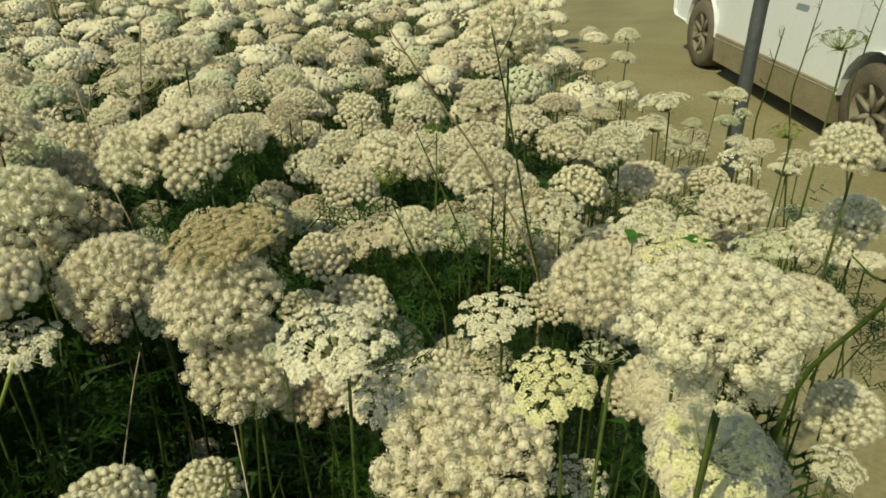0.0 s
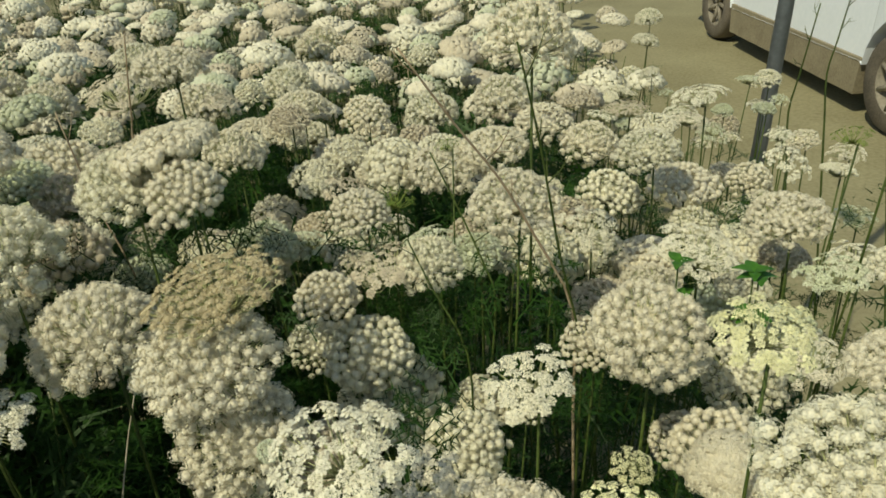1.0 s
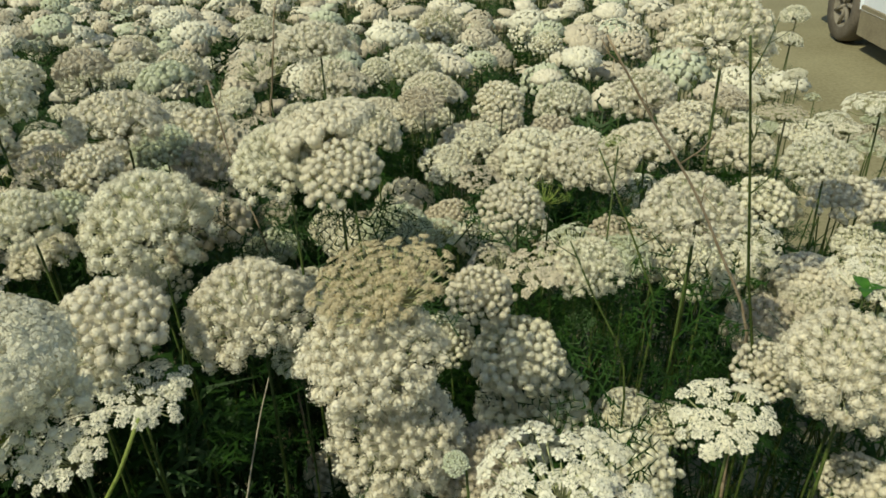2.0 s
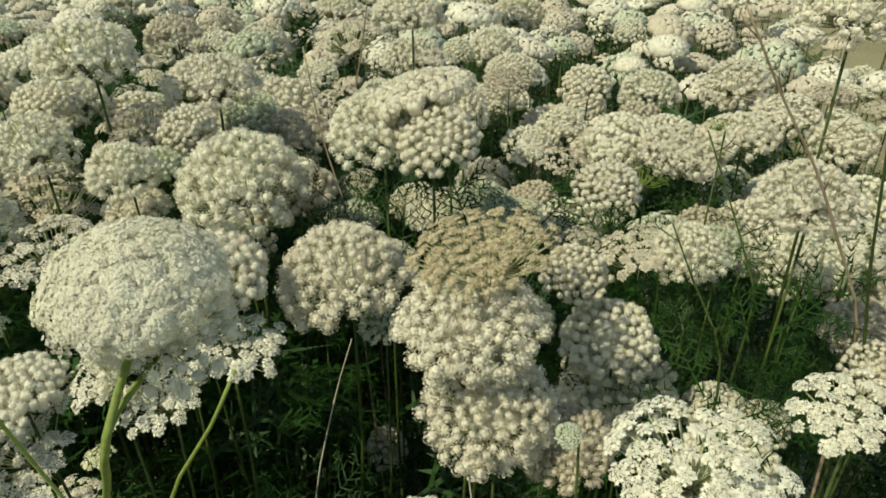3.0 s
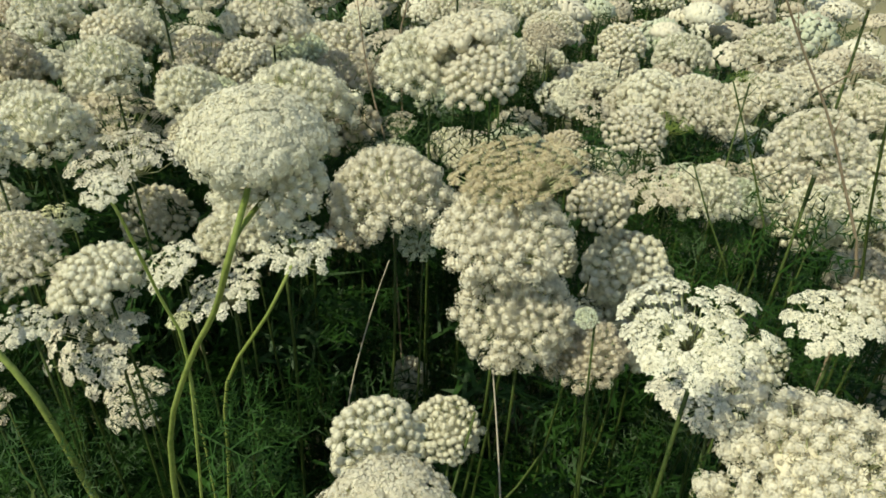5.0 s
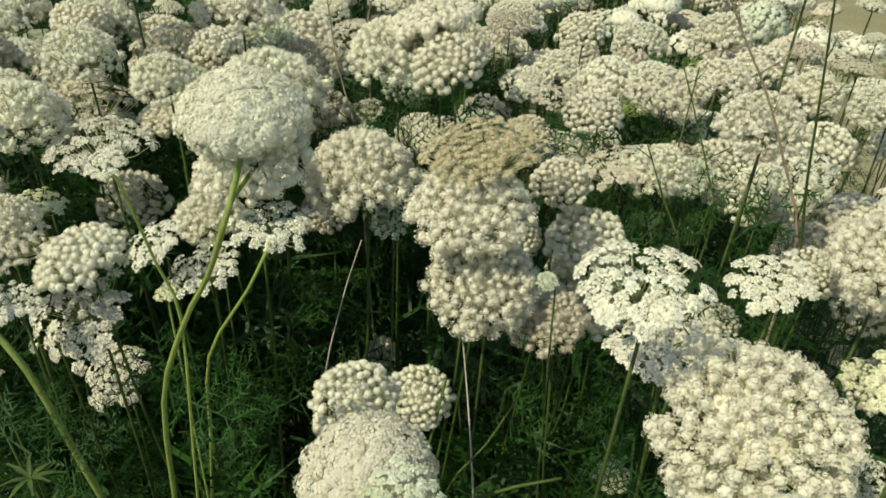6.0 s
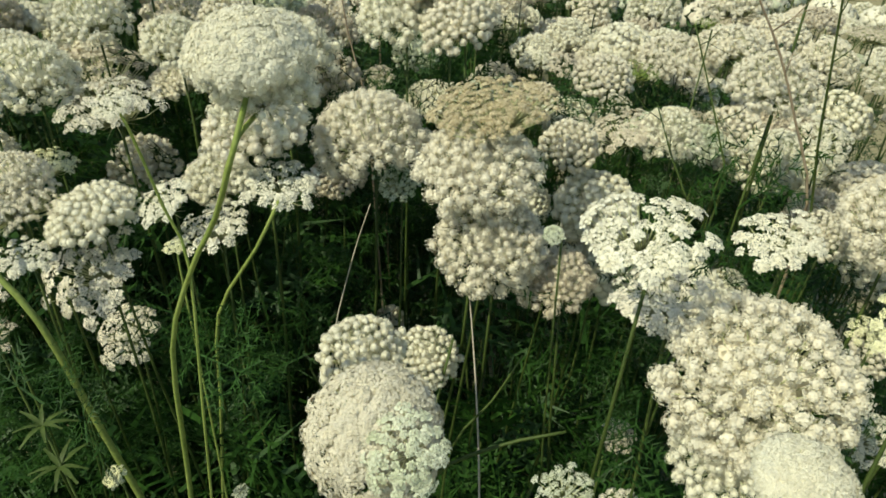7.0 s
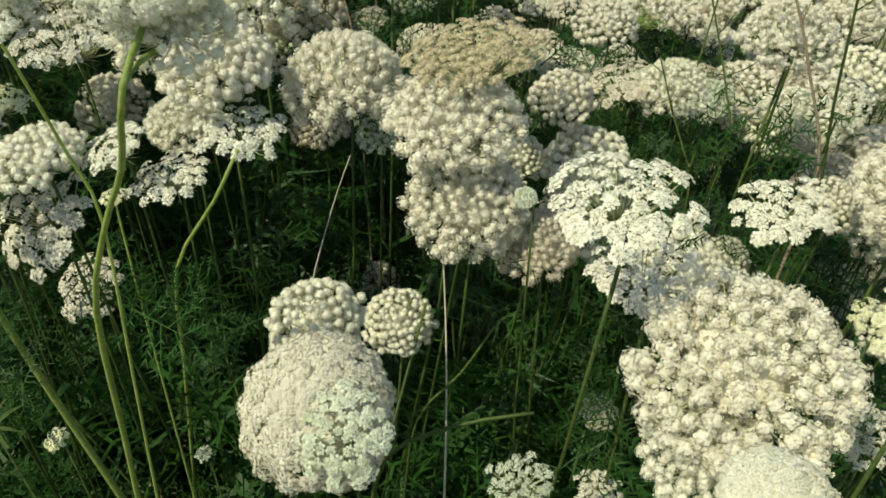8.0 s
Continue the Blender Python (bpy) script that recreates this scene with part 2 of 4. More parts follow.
def core(kind, q, count, r):
    """The inner florets of a domed head, between its umbellets, on a rounded bed."""
    bag = Bag()
    v, f = bumpy(3 if count > 60 else 2 if count else 1, 90, 0.16, r)
    v = v * (CORE[kind] - (0.08 if count and kind != "dense" else 0.0))
    v[:, 2] = np.maximum(v[:, 2], 0.10) * q - 0.40 * q
    bag.add(v, f)
    for d in sphere_points(count, 0.05):
        d = (d + Vector(r.normal(0, 0.06, 3))).normalized()
        n = (d + Vector(r.normal(0, 0.4, 3))).normalized()
        p = d * (CORE[kind] * r.uniform(0.9, 1.18 if kind != "dense" else 1.0))
        bag.add(*petals(r.uniform(0.03, 0.05) * (1 + 60 / count), 0.1), Matrix.Translation((p.x, p.y, p.z * q - 0.40 * q)) @ facing(n, r.uniform(0, 6)))
    return np.concatenate(bag.v), bag.f


def rays(items, hub):
    """The stalks that carry the umbellets."""
    bag = Bag()
    for p, d, s in items:
        tip = p - d * s * 0.4
        mid = hub.lerp(tip, 0.55) + Vector((0, 0, -0.06)) + Vector((tip.x, tip.y, 0)) * 0.08
        bag.add(*tube([hub, mid, tip], [0.018, 0.013, 0.011], 3))
    for k in range(9):
        w = 2 * math.pi * k / 9
        tip = hub + Vector((math.cos(w) * 0.42, math.sin(w) * 0.42, -0.12))
        bag.add(*tube([hub, hub.lerp(tip, 0.5) + Vector((0, 0, 0.03)), tip], [0.014, 0.01, 0.003], 3))
    return bag


HUB = {"lace": -0.55, "disc": -0.4, "gstar": -0.5, "bud": -0.6}
STOCK = {}
# umbellets by kind at each level, as a share of the full number
SHARE = {"ball": (1.0, 1.0, 0.9, 0.4), "pom": (1.0, 0.9, 0.6, 0.28), "dense": (0.7, 0.5, 0.36, 0.17)}


def small_umbellet(kind, level, r):
    """An umbellet with few florets, for heads that stand further off."""
    if level > 2:
        return pyramid(r)
    bag = Bag()
    v, f = ico(1)
    size = {"pom": 0.66, "ball": 0.82}.get(kind, 0.85)
    bag.add(v * (size, size, size * (0.5 if kind == "dense" else 0.9)), f)
    n, big = (16, 0.28) if level == 1 else (6, 0.42)
    dress(bag, r, n, -0.3, 0.88, 1.08 if kind == "pom" else 1.0, big, -0.2, 0.7 if kind == "dense" else 0.95, 0.3)
    return np.concatenate(bag.v), bag.f


def stock(kind, q, level):
    """Joined heads for the middle distance and the far field, shared between alike flowers."""
    step = (0.2, 0.25, 0.3, 0.4)[level - 1]
    key = (kind, max(1, round(q / step)) if kind not in FLAT else round(q / step), level, int(rng.integers(0, 4)))
    if key not in STOCK:
        r = np.random.default_rng(len(STOCK) + 11)
        q = max(0.12, key[1] * step)
        items = layout(kind, q, r, SHARE.get(kind, (1.0, 0.85, 0.6, 0.4))[level - 1])
        hub = Vector((0, 0, HUB.get(kind, -0.62)))
        whole = Bag()
        if kind in CORE:
            whole.add(*core(kind, q, (130, 40, 0, 0)[level - 1], r))
        forms = [small_umbellet(kind, level, r) for _ in range(5)]
        for p, d, s in items:
            at = Matrix.Translation(p) @ facing(d, r.uniform(0, 6)) @ Matrix.Scale(s, 4)
            if level < 3 and kind in FLAT:
                n = 10 if level == 1 else 6
                for i in range(n):
                    w, rr = i * 2.39996, math.sqrt((i + 0.3) / n)
                    c = Vector((rr * math.cos(w), rr * math.sin(w), 0.3 * (1 - rr)))
                    up = Vector((c.x * 0.8, c.y * 0.8, 1)) + Vector(r.normal(0, 0.25, 3))
                    whole.add(*petals(0.36 if level == 1 else 0.46, 0.2), at @ Matrix.Translation(c) @ facing(up.normalized(), r.uniform(0, 6)))
            else:
                v, f = forms[int(r.integers(0, 5))]
                whole.add(v * ((1, 1, 0.5) if kind in FLAT else (1, 1, 1)), f, at)
        STOCK[key] = (whole.mesh("umbel_" + kind, PETAL["white"]), rays(items, hub).mesh("rays", RAY) if level < 2 else None, whole)
    return STOCK[key]


FLAT = ("lace", "disc", "gstar")
LABELS = {
    "ball": "flower head of tight round {} umbellets on a green stem", "pom": "domed {} flower head of fluffy umbellets on a stem",
    "dense": "dense mushroom-shaped {} flower head on a green stem", "lace": "flat lacy {} flower head with open florets",
    "disc": "flat fine-grained {} flower head on a thin stem", "gstar": "young {} flower head just opening", "bud": "small closed {} flower head on a thin stem",
}
WORDS = {"white": "white", "cream": "cream", "yellow": "yellowish white", "tan": "tan", "brown": "brown", "green": "greenish white", "lime": "lime-green", "leaf": "green"}
STEMS = {}
PLACED = []


def stem_mesh(length, lean, thick):
    """A ridged stem that bends on its way from the ground to the head; its top is the origin."""
    key = (round(length * 20), round(lean[0] * 10), round(lean[1] * 10), round(thick * 4000))
    if key not in STEMS:
        pts, rad = [], []
        for i in range(8):
            k = i / 7
            pts.append((lean[0] * (k ** 1.6) + 0.006 * math.sin(9 * k + length), lean[1] * (k ** 1.6) + 0.005 * math.sin(7 * k), -length * k))
            rad.append(thick * (0.75 + 0.9 * k))
        bag = Bag()
        bag.add(*tube(pts, rad, 6))
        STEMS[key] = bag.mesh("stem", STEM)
    return STEMS[key]


def head(kind, tone, x, y, z, radius, q, tilt, hero, level=1, stem=()):
    """One flower: a stem from the ground and its head, whose middle lies at x, y, z; tilt: towards -y. stem: places that it passes on its way down."""
    turn = rng.uniform(0, 6.28)
    side = rng.normal(0, 6)
    base = Matrix.Translation((x, y, z)) @ pose(0, 0, 0, tilt, side, 0)
    hub = base @ Vector((0, 0, HUB.get(kind, -0.62) * radius))
    foot = Vector((hub.x, hub.y, 0))
    if stem:
        foot = Vector((stem[-1][0], stem[-1][1], 0))
    thing = new("carrot_flower")
    thing.location = foot
    tagged(thing, LABELS[kind].format(WORDS[tone]), "flower", "flowers of the field")
    low = Matrix.Translation(-foot)
    if stem:
        bag = Bag()
        pts = smooth_line([hub - foot, *[Vector(p) - foot for p in stem]])
        bag.add(*tube(pts, [(0.0005 + 0.028 * radius) * (1 + 0.8 * i / len(pts)) for i in range(len(pts))], 7))
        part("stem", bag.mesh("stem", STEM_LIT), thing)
    else:
        lean = (round(rng.uniform(-1, 1), 1) * 0.24, round(rng.uniform(-0.3, 1), 1) * 0.22)
        me = stem_mesh(hub.z, lean, 0.0010 + 0.018 * radius)
        part("stem", me, thing, m=Matrix.Translation((0, 0, hub.z)) @ Matrix.Diagonal((1, 1, hub.z / max(0.05, round(hub.z * 20) / 20), 1)))
    at = low @ base @ Matrix.Rotation(turn, 4, "Z") @ Matrix.Scale(radius, 4)
    if hero:
        items = layout(kind, q, rng)
        umbel = part("umbel", rays(items, Vector((0, 0, HUB.get(kind, -0.62)))).mesh("rays", RAY), thing, "green rays that carry the umbellets", m=at)
        if kind in CORE:
            bag = Bag()
            bag.add(*core(kind, q, 420, rng))
            part("core", bag.mesh("core", PETAL["white"]), umbel, "packed inner florets", mat=PETAL[tone])
        for p, d, s in items:
            part("umbellet", UMBELLETS[kind][int(rng.integers(0, 5))], umbel, mat=PETAL[tone],
                 m=Matrix.Translation(p) @ facing(d, rng.uniform(0, 6)) @ Matrix.Scale(s, 4))
    else:
        top, under, _ = stock(kind, q, level)
        umbel = part("umbel", top, thing, mat=PETAL[tone], m=at)
        if under:
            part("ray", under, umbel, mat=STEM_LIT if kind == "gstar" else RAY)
    PLACED.append((x, y, radius))
    return thing


def smooth_line(points, steps=3):
    """A soft curve through places."""
    p = [Vector(points[0])]
    for a in points[1:]:
        a, b = Vector(a), p[-1]
        n = max(1, math.ceil((a - b).length / 0.12))
        p += [b.lerp(a, (k + 1) / n) for k in range(n)]
    p = [2 * p[0] - p[1], *p, 2 * p[-1] - p[-2]]
    out = []
    for a, b, c, d in zip(p, p[1:], p[2:], p[3:]):
        for k in range(steps):
            t = k / steps
            out.append(0.5 * (2 * b + (c - a) * t + (2 * a - 5 * b + 4 * c - d) * t * t + (3 * b - a - 3 * c + d) * t ** 3))
    return out + [p[-2]]


def stalk(points, thick, mat, twigs, label):
    """A bare stalk through places, from its tip down, with short fine twigs near the tip."""
    foot = Vector((points[-1][0], points[-1][1], 0))
    thing = tagged(new("bare_stalk"), label, "stalk")
    thing.location = foot
    pts = smooth_line([Vector(p) - foot for p in points] + [Vector((0, 0, 0))])
    bag = Bag()
    bag.add(*tube(pts, [thick * (0.5 + 0.5 * min(1, 3 * i / len(pts))) for i in range(len(pts))], 6))
    part("stem", bag.mesh("stem", mat), thing)
    for k in range(twigs):
        a = pts[min(len(pts) - 1, 1 + k * 2)]
        d = Vector((rng.uniform(-1, 1), rng.uniform(-1, 1), rng.uniform(0.3, 1.2))).normalized() * rng.uniform(0.015, 0.04)
        bag = Bag()
        bag.add(*tube([a, a + d * 0.6, a + d + Vector((0, 0, 0.006))], [thick * 0.4, thick * 0.3, thick * 0.15], 4))
        for e in range(3):
            o = d * (0.4 + 0.25 * e)
            bag.add(*tube([a + o, a + o + Vector(rng.normal(0, 0.008, 3)) + d * 0.25], [thick * 0.25, thick * 0.08], 3))
        part("twig", bag.mesh("twig", mat), thing)
    return thing


# ---- ground ----
bag = Bag()
g = np.linspace(-1, 1, 61)
g = np.sign(g) * np.abs(g) ** 3 * 400
vs = [(x, y, 0.0 if abs(x) > 60 or abs(y) > 60 else 0.02 * noise.noise((x * 0.8, y * 0.8, 0)) + 0.012 * noise.noise((x * 4, y * 4, 3))) for y in g for x in g]
bag.add(vs, [(j * 61 + i, j * 61 + i + 1, (j + 1) * 61 + i + 1, (j + 1) * 61 + i) for j in range(60) for i in range(60)])
ground = tagged(new("ground", bag.mesh("ground", SOIL)), "dry sandy brown soil", "ground", kind="structure")

# ---- flowers that stand out ----
head("disc", "brown", -0.091, 0.836, 1.449, 0.058, 0.10, 6, 1)
head("pom", "cream", -0.089, 0.799, 1.416, 0.051, 0.62, 15, 1)
head("pom", "cream", -0.063, 0.783, 1.351, 0.047, 0.76, 30, 1)
head("pom", "cream", -0.227, 0.868, 1.395, 0.053, 0.82, 12, 1)
head("ball", "cream", -0.036, 0.949, 1.378, 0.030, 0.95, 10, 1)
head("lace", "tan", 0.012, 1.000, 1.379, 0.041, 0.24, 5, 1)
head("pom", "white", 0.054, 1.001, 1.386, 0.031, 0.95, 15, 1)
head("ball", "white", 0.001, 0.940, 1.324, 0.042, 0.79, 10, 1)
head("ball", "white", 0.011, 0.958, 1.251, 0.055, 0.57, 25, 1)
head("lace", "white", 0.065, 0.634, 1.478, 0.038, 0.12, 14, 1)
head("ball", "white", 0.104, 0.809, 1.321, 0.034, 0.95, 20, 1)
head("lace", "white", 0.157, 0.789, 1.404, 0.032, 0.12, 15, 1)
head("dense", "white", 0.105, 0.987, 1.223, 0.033, 0.95, 10, 0)
head("pom", "cream", 0.256, 0.882, 1.395, 0.046, 0.84, 15, 1)
head("ball", "cream", 0.213, 0.939, 1.337, 0.027, 0.95, 10, 0)
head("ball", "cream", 0.310, 0.832, 1.310, 0.038, 0.71, 10, 1)
head("lace", "yellow", 0.289, 0.726, 1.493, 0.029, 0.12, 18, 1)
head("lace", "white", 0.226, 1.177, 1.334, 0.038, 0.37, 20, 0)
head("lace", "white", 0.334, 1.083, 1.356, 0.051, 0.12, 5, 0)
head("pom", "cream", 0.140, 1.005, 1.454, 0.040, 0.80, 10, 0)
head("pom", "cream", 0.247, 1.484, 1.337, 0.042, 0.95, 5, 0)
head("pom", "white", 0.308, 1.306, 1.388, 0.040, 0.76, 5, 0)
head("ball", "white", 0.267, 1.383, 1.295, 0.046, 0.78, 5, 0)
head("ball", "cream", 0.505, 1.515, 1.254, 0.036, 0.95, 5, 0)
head("disc", "tan", 0.371, 1.462, 1.267, 0.035, 0.13, 0, 0)
head("lace", "white", 0.404, 1.479, 1.404, 0.041, 0.17, 0, 0)
head("lace", "white", 0.446, 1.849, 1.259, 0.035, 0.47, 0, 0)
head("ball", "tan", 0.632, 2.217, 1.103, 0.041, 0.95, 0, 0)
head("ball", "white", 0.414, 2.405, 1.184, 0.037, 0.95, 0, 0)
head("disc", "tan", 0.311, 1.593, 1.348, 0.040, 0.17, 0, 0)
head("pom", "cream", 0.157, 1.098, 1.589, 0.044, 0.95, 5, 0)
head("pom", "white", -0.369, 1.931, 1.199, 0.054, 0.62, 0, 0)
head("ball", "cream", -0.198, 1.600, 1.275, 0.056, 0.89, 5, 0)
head("lace", "white", -0.185, 1.387, 1.298, 0.028, 0.60, 15, 0)
head("ball", "cream", -0.030, 1.080, 1.407, 0.033, 0.80, 10, 0)
head("pom", "cream", -0.081, 1.475, 1.300, 0.052, 0.88, 5, 0)
head("ball", "cream", -0.139, 1.593, 1.358, 0.041, 0.95, 5, 0)
head("pom", "white", -0.046, 1.759, 1.308, 0.052, 0.76, 0, 0)
head("ball", "white", -0.460, 1.877, 1.321, 0.032, 0.95, 5, 0)
head("pom", "white", -0.418, 2.004, 1.306, 0.059, 0.95, 0, 0)
head("pom", "cream", -0.297, 1.720, 1.337, 0.049, 0.58, 0, 0)
head("ball", "white", -0.598, 2.459, 1.257, 0.036, 0.95, 0, 0)
head("pom", "cream", -0.564, 2.808, 1.217, 0.087, 0.95, 0, 0)
head("ball", "white", -0.157, 2.395, 1.264, 0.042, 0.95, 0, 0)
head("lace", "tan", -0.525, 1.499, 1.433, 0.070, 0.36, 0, 0)
head("pom", "cream", -0.915, 1.842, 1.324, 0.059, 0.95, 0, 0)
head("pom", "cream", -1.212, 2.076, 1.298, 0.062, 0.95, 0, 0)
head("pom", "cream", -0.521, 1.780, 1.330, 0.061, 0.78, 0, 0)
head("pom", "cream", -0.357, 1.360, 1.507, 0.049, 0.69, 0, 0)
head("pom", "white", -1.122, 2.609, 1.239, 0.077, 0.87, 0, 0)
head("pom", "cream", -0.564, 1.173, 1.448, 0.060, 0.64, 5, 0)
head("pom", "tan", -0.511, 1.269, 1.342, 0.054, 0.93, 5, 0)
head("pom", "white", -0.396, 0.964, 1.419, 0.063, 0.94, 12, 1)
head("ball", "tan", -0.416, 1.092, 1.351, 0.051, 0.95, 5, 1)
head("pom", "white", -0.457, 1.024, 1.295, 0.039, 0.95, 10, 0)
head("pom", "white", -0.258, 1.013, 1.472, 0.045, 0.95, 10, 1)
head("ball", "cream", -0.181, 0.990, 1.473, 0.038, 0.95, 15, 1)
head("dense", "cream", -0.217, 1.041, 1.498, 0.053, 0.45, 0, 0)
head("pom", "cream", -0.263, 1.300, 1.397, 0.041, 0.95, 5, 0)
head("pom", "cream", 0.032, 1.347, 1.353, 0.054, 0.61, 5, 0)
head("pom", "cream", 0.096, 1.357, 1.378, 0.046, 0.65, 5, 0)
head("pom", "cream", 0.097, 1.661, 1.361, 0.053, 0.95, 5, 0)
MUSHROOM = [(-0.113, 0.512, 1.549), (-0.145, 0.529, 1.494), (-0.172, 0.533, 1.450), (-0.201, 0.533, 1.379), (-0.33, 0.50, 0)]
head("dense", "white", -0.127, 0.550, 1.586, 0.0315, 0.66, 8, 1, stem=MUSHROOM)
head("pom", "white", -0.125, 0.555, 1.565, 0.024, 0.95, 8, 1, stem=[(x - 0.001, y + 0.002, z) for x, y, z in MUSHROOM])
head("lace", "white", -0.265, 0.763, 1.370, 0.036, 0.12, 12, 1, stem=[(-0.251, 0.737, 1.366), (-0.267, 0.718, 1.324), (-0.303, 0.694, 1.253), (-0.50, 0.70, 0)])
head("lace", "white", -0.357, 0.708, 1.359, 0.031, 0.12, 18, 1)
head("lace", "white", -0.326, 0.732, 1.326, 0.037, 0.12, 10, 1)
head("pom", "white", -0.374, 0.816, 1.333, 0.035, 0.75, 8, 1)
head("ball", "tan", -0.371, 1.054, 1.217, 0.040, 0.59, 10, 0)
head("lace", "green", -0.209, 0.902, 1.314, 0.027, 0.29, 15, 0)
head("pom", "white", -0.629, 0.932, 1.436, 0.044, 0.92, 8, 0)
head("lace", "tan", -0.614, 1.087, 1.402, 0.064, 0.38, 12, 0)
head("pom", "white", -0.799, 1.167, 1.401, 0.041, 0.95, 5, 0)
head("ball", "cream", -0.596, 1.385, 1.349, 0.066, 0.67, 5, 0)
head("pom", "white", -0.642, 1.051, 1.509, 0.056, 0.84, 5, 0)
head("pom", "white", -1.085, 1.718, 1.337, 0.060, 0.95, 5, 0)
head("pom", "white", -0.590, 0.799, 1.419, 0.045, 0.95, 10, 0)
head("lace", "tan", -0.666, 0.959, 1.350, 0.071, 0.12, 4, 0)
head("pom", "tan", -0.815, 0.942, 1.422, 0.043, 0.95, 5, 0)
head("pom", "white", -1.026, 1.188, 1.395, 0.056, 0.77, 5, 0)
head("ball", "cream", -0.566, 0.899, 1.268, 0.043, 0.95, 20, 0)
head("lace", "yellow", -0.518, 0.734, 1.352, 0.028, 0.12, 0, 1)
head("lace", "white", -0.184, 0.517, 1.556, 0.010, 0.19, 30, 1, stem=[(-0.180, 0.520, 1.541), (-0.181, 0.532, 1.490), (-0.175, 0.535, 1.451), (-0.31, 0.50, 0)])
head("disc", "cream", -0.469, 0.651, 1.364, 0.040, 0.32, 8, 1)
head("ball", "white", -0.411, 0.672, 1.359, 0.038, 0.58, 10, 1)
head("lace", "cream", -0.417, 0.662, 1.294, 0.050, 0.12, 35, 1)
head("lace", "cream", -0.453, 0.713, 1.165, 0.037, 0.52, 35, 1)
head("lace", "white", -0.422, 0.613, 1.342, 0.024, 0.12, 5, 1)
head("ball", "white", -0.119, 0.630, 1.331, 0.033, 0.95, 10, 1)
head("ball", "white", -0.117, 0.765, 1.211, 0.032, 0.95, 15, 1)
head("dense", "cream", -0.071, 0.553, 1.345, 0.048, 0.95, 25, 1)
head("lace", "green", -0.039, 0.530, 1.357, 0.029, 0.50, 38, 1)
head("pom", "cream", 0.144, 0.624, 1.413, 0.053, 0.68, 20, 1)
head("pom", "white", 0.140, 0.596, 1.364, 0.032, 0.95, 30, 1)
head("dense", "white", 0.154, 0.508, 1.455, 0.022, 0.45, 8, 1)
# cream rather than white, to dim it like the shadow of the head above
head("lace", "cream", 0.082, 0.692, 1.396, 0.036, 0.12, 6, 1)
head("ball", "white", 0.148, 0.983, 1.225, 0.025, 0.95, 10, 0)
head("lace", "tan", 0.077, 0.775, 1.164, 0.019, 0.60, 20, 0)
head("lace", "yellow", -0.300, 0.535, 1.204, 0.010, 0.12, 25, 1)
head("bud", "cream", -0.340, 1.158, 0.885, 0.030, 1.2, 0, 1)
head("ball", "green", 0.006, 0.682, 1.432, 0.007, 0.6, 25, 0)
head("lace", "yellow", 0.197, 0.582, 1.491, 0.023, 0.2, 25, 1)
head("pom", "white", 0.262, 0.528, 1.577, 0.034, 0.50, 8, 1)
head("pom", "white", 0.268, 0.537, 1.555, 0.028, 0.90, 8, 1)
head("lace", "yellow", 0.285, 0.578, 1.453, 0.031, 0.12, 30, 1)
head("dense", "cream", 0.295, 0.765, 1.358, 0.030, 0.87, 10, 1)
head("pom", "cream", 0.394, 0.771, 1.439, 0.033, 0.52, 8, 1)
head("pom", "white", 0.443, 0.866, 1.533, 0.026, 0.95, 8, 1)
head("pom", "white", 0.483, 0.917, 1.450, 0.027, 0.84, 5, 0)
head("pom", "cream", 0.451, 1.174, 1.352, 0.045, 0.65, 8, 0)
head("gstar", "leaf", 0.475, 1.110, 1.468, 0.022, 0.38, 0, 0)
head("gstar", "leaf", 0.493, 1.057, 1.581, 0.028, 0.47, 0, 0)
head("lace", "white", 0.415, 0.705, 1.339, 0.021, 0.13, 10, 0)
head("pom", "white", 0.475, 0.827, 1.300, 0.032, 0.95, 10, 1)
head("pom", "white", 0.452, 2.421, 1.337, 0.033, 0.77, 0, 0)
head("pom", "white", 0.452, 2.409, 1.279, 0.033, 0.65, 0, 0)
head("pom", "white", 0.687, 2.118, 1.247, 0.031, 0.79, 0, 0)
head("lace", "white", 0.677, 2.104, 1.186, 0.033, 0.13, 0, 0)
head("gstar", "leaf", 0.066, 1.111, 1.465, 0.015, 0.46, 0, 0)
head("gstar", "leaf", 0.001, 1.108, 1.404, 0.029, 0.14, 0, 0)
head("pom", "white", -0.529, 0.695, 1.449, 0.030, 0.95, 10, 0)
head("pom", "cream", -0.598, 0.731, 1.359, 0.026, 0.95, 10, 0)
head("lace", "cream", -0.464, 0.587, 1.308, 0.028, 0.12, 25, 0)
head("lace", "tan", -0.446, 0.567, 1.277, 0.025, 0.12, 25, 0)
head("lace", "white", 0.520, 1.126, 1.317, 0.040, 0.12, 5, 0)
head("pom", "white", 0.462, 0.918, 1.429, 0.029, 0.61, 5, 0)
head("lace", "green", 0.424, 0.967, 1.392, 0.032, 0.12, 0, 0)
head("lace", "yellow", 0.229, 0.750, 1.364, 0.016, 0.60, 20, 0)
head("lace", "white", 0.226, 0.670, 1.340, 0.022, 0.12, 15, 0)
head("gstar", "green", 0.219, 0.558, 1.530, 0.014, 0.35, -15, 1)
head("dense", "cream", 0.306, 0.635, 1.405, 0.047, 0.50, 15, 1)
head("lace", "yellow", -0.263, 0.618, 1.391, 0.010, 0.3, 5, 1, stem=[(-0.262, 0.617, 1.37), (-0.258, 0.612, 1.30), (-0.27, 0.60, 0)])
head("lace", "green", -0.279, 0.650, 1.056, 0.009, 0.3, 20, 1)
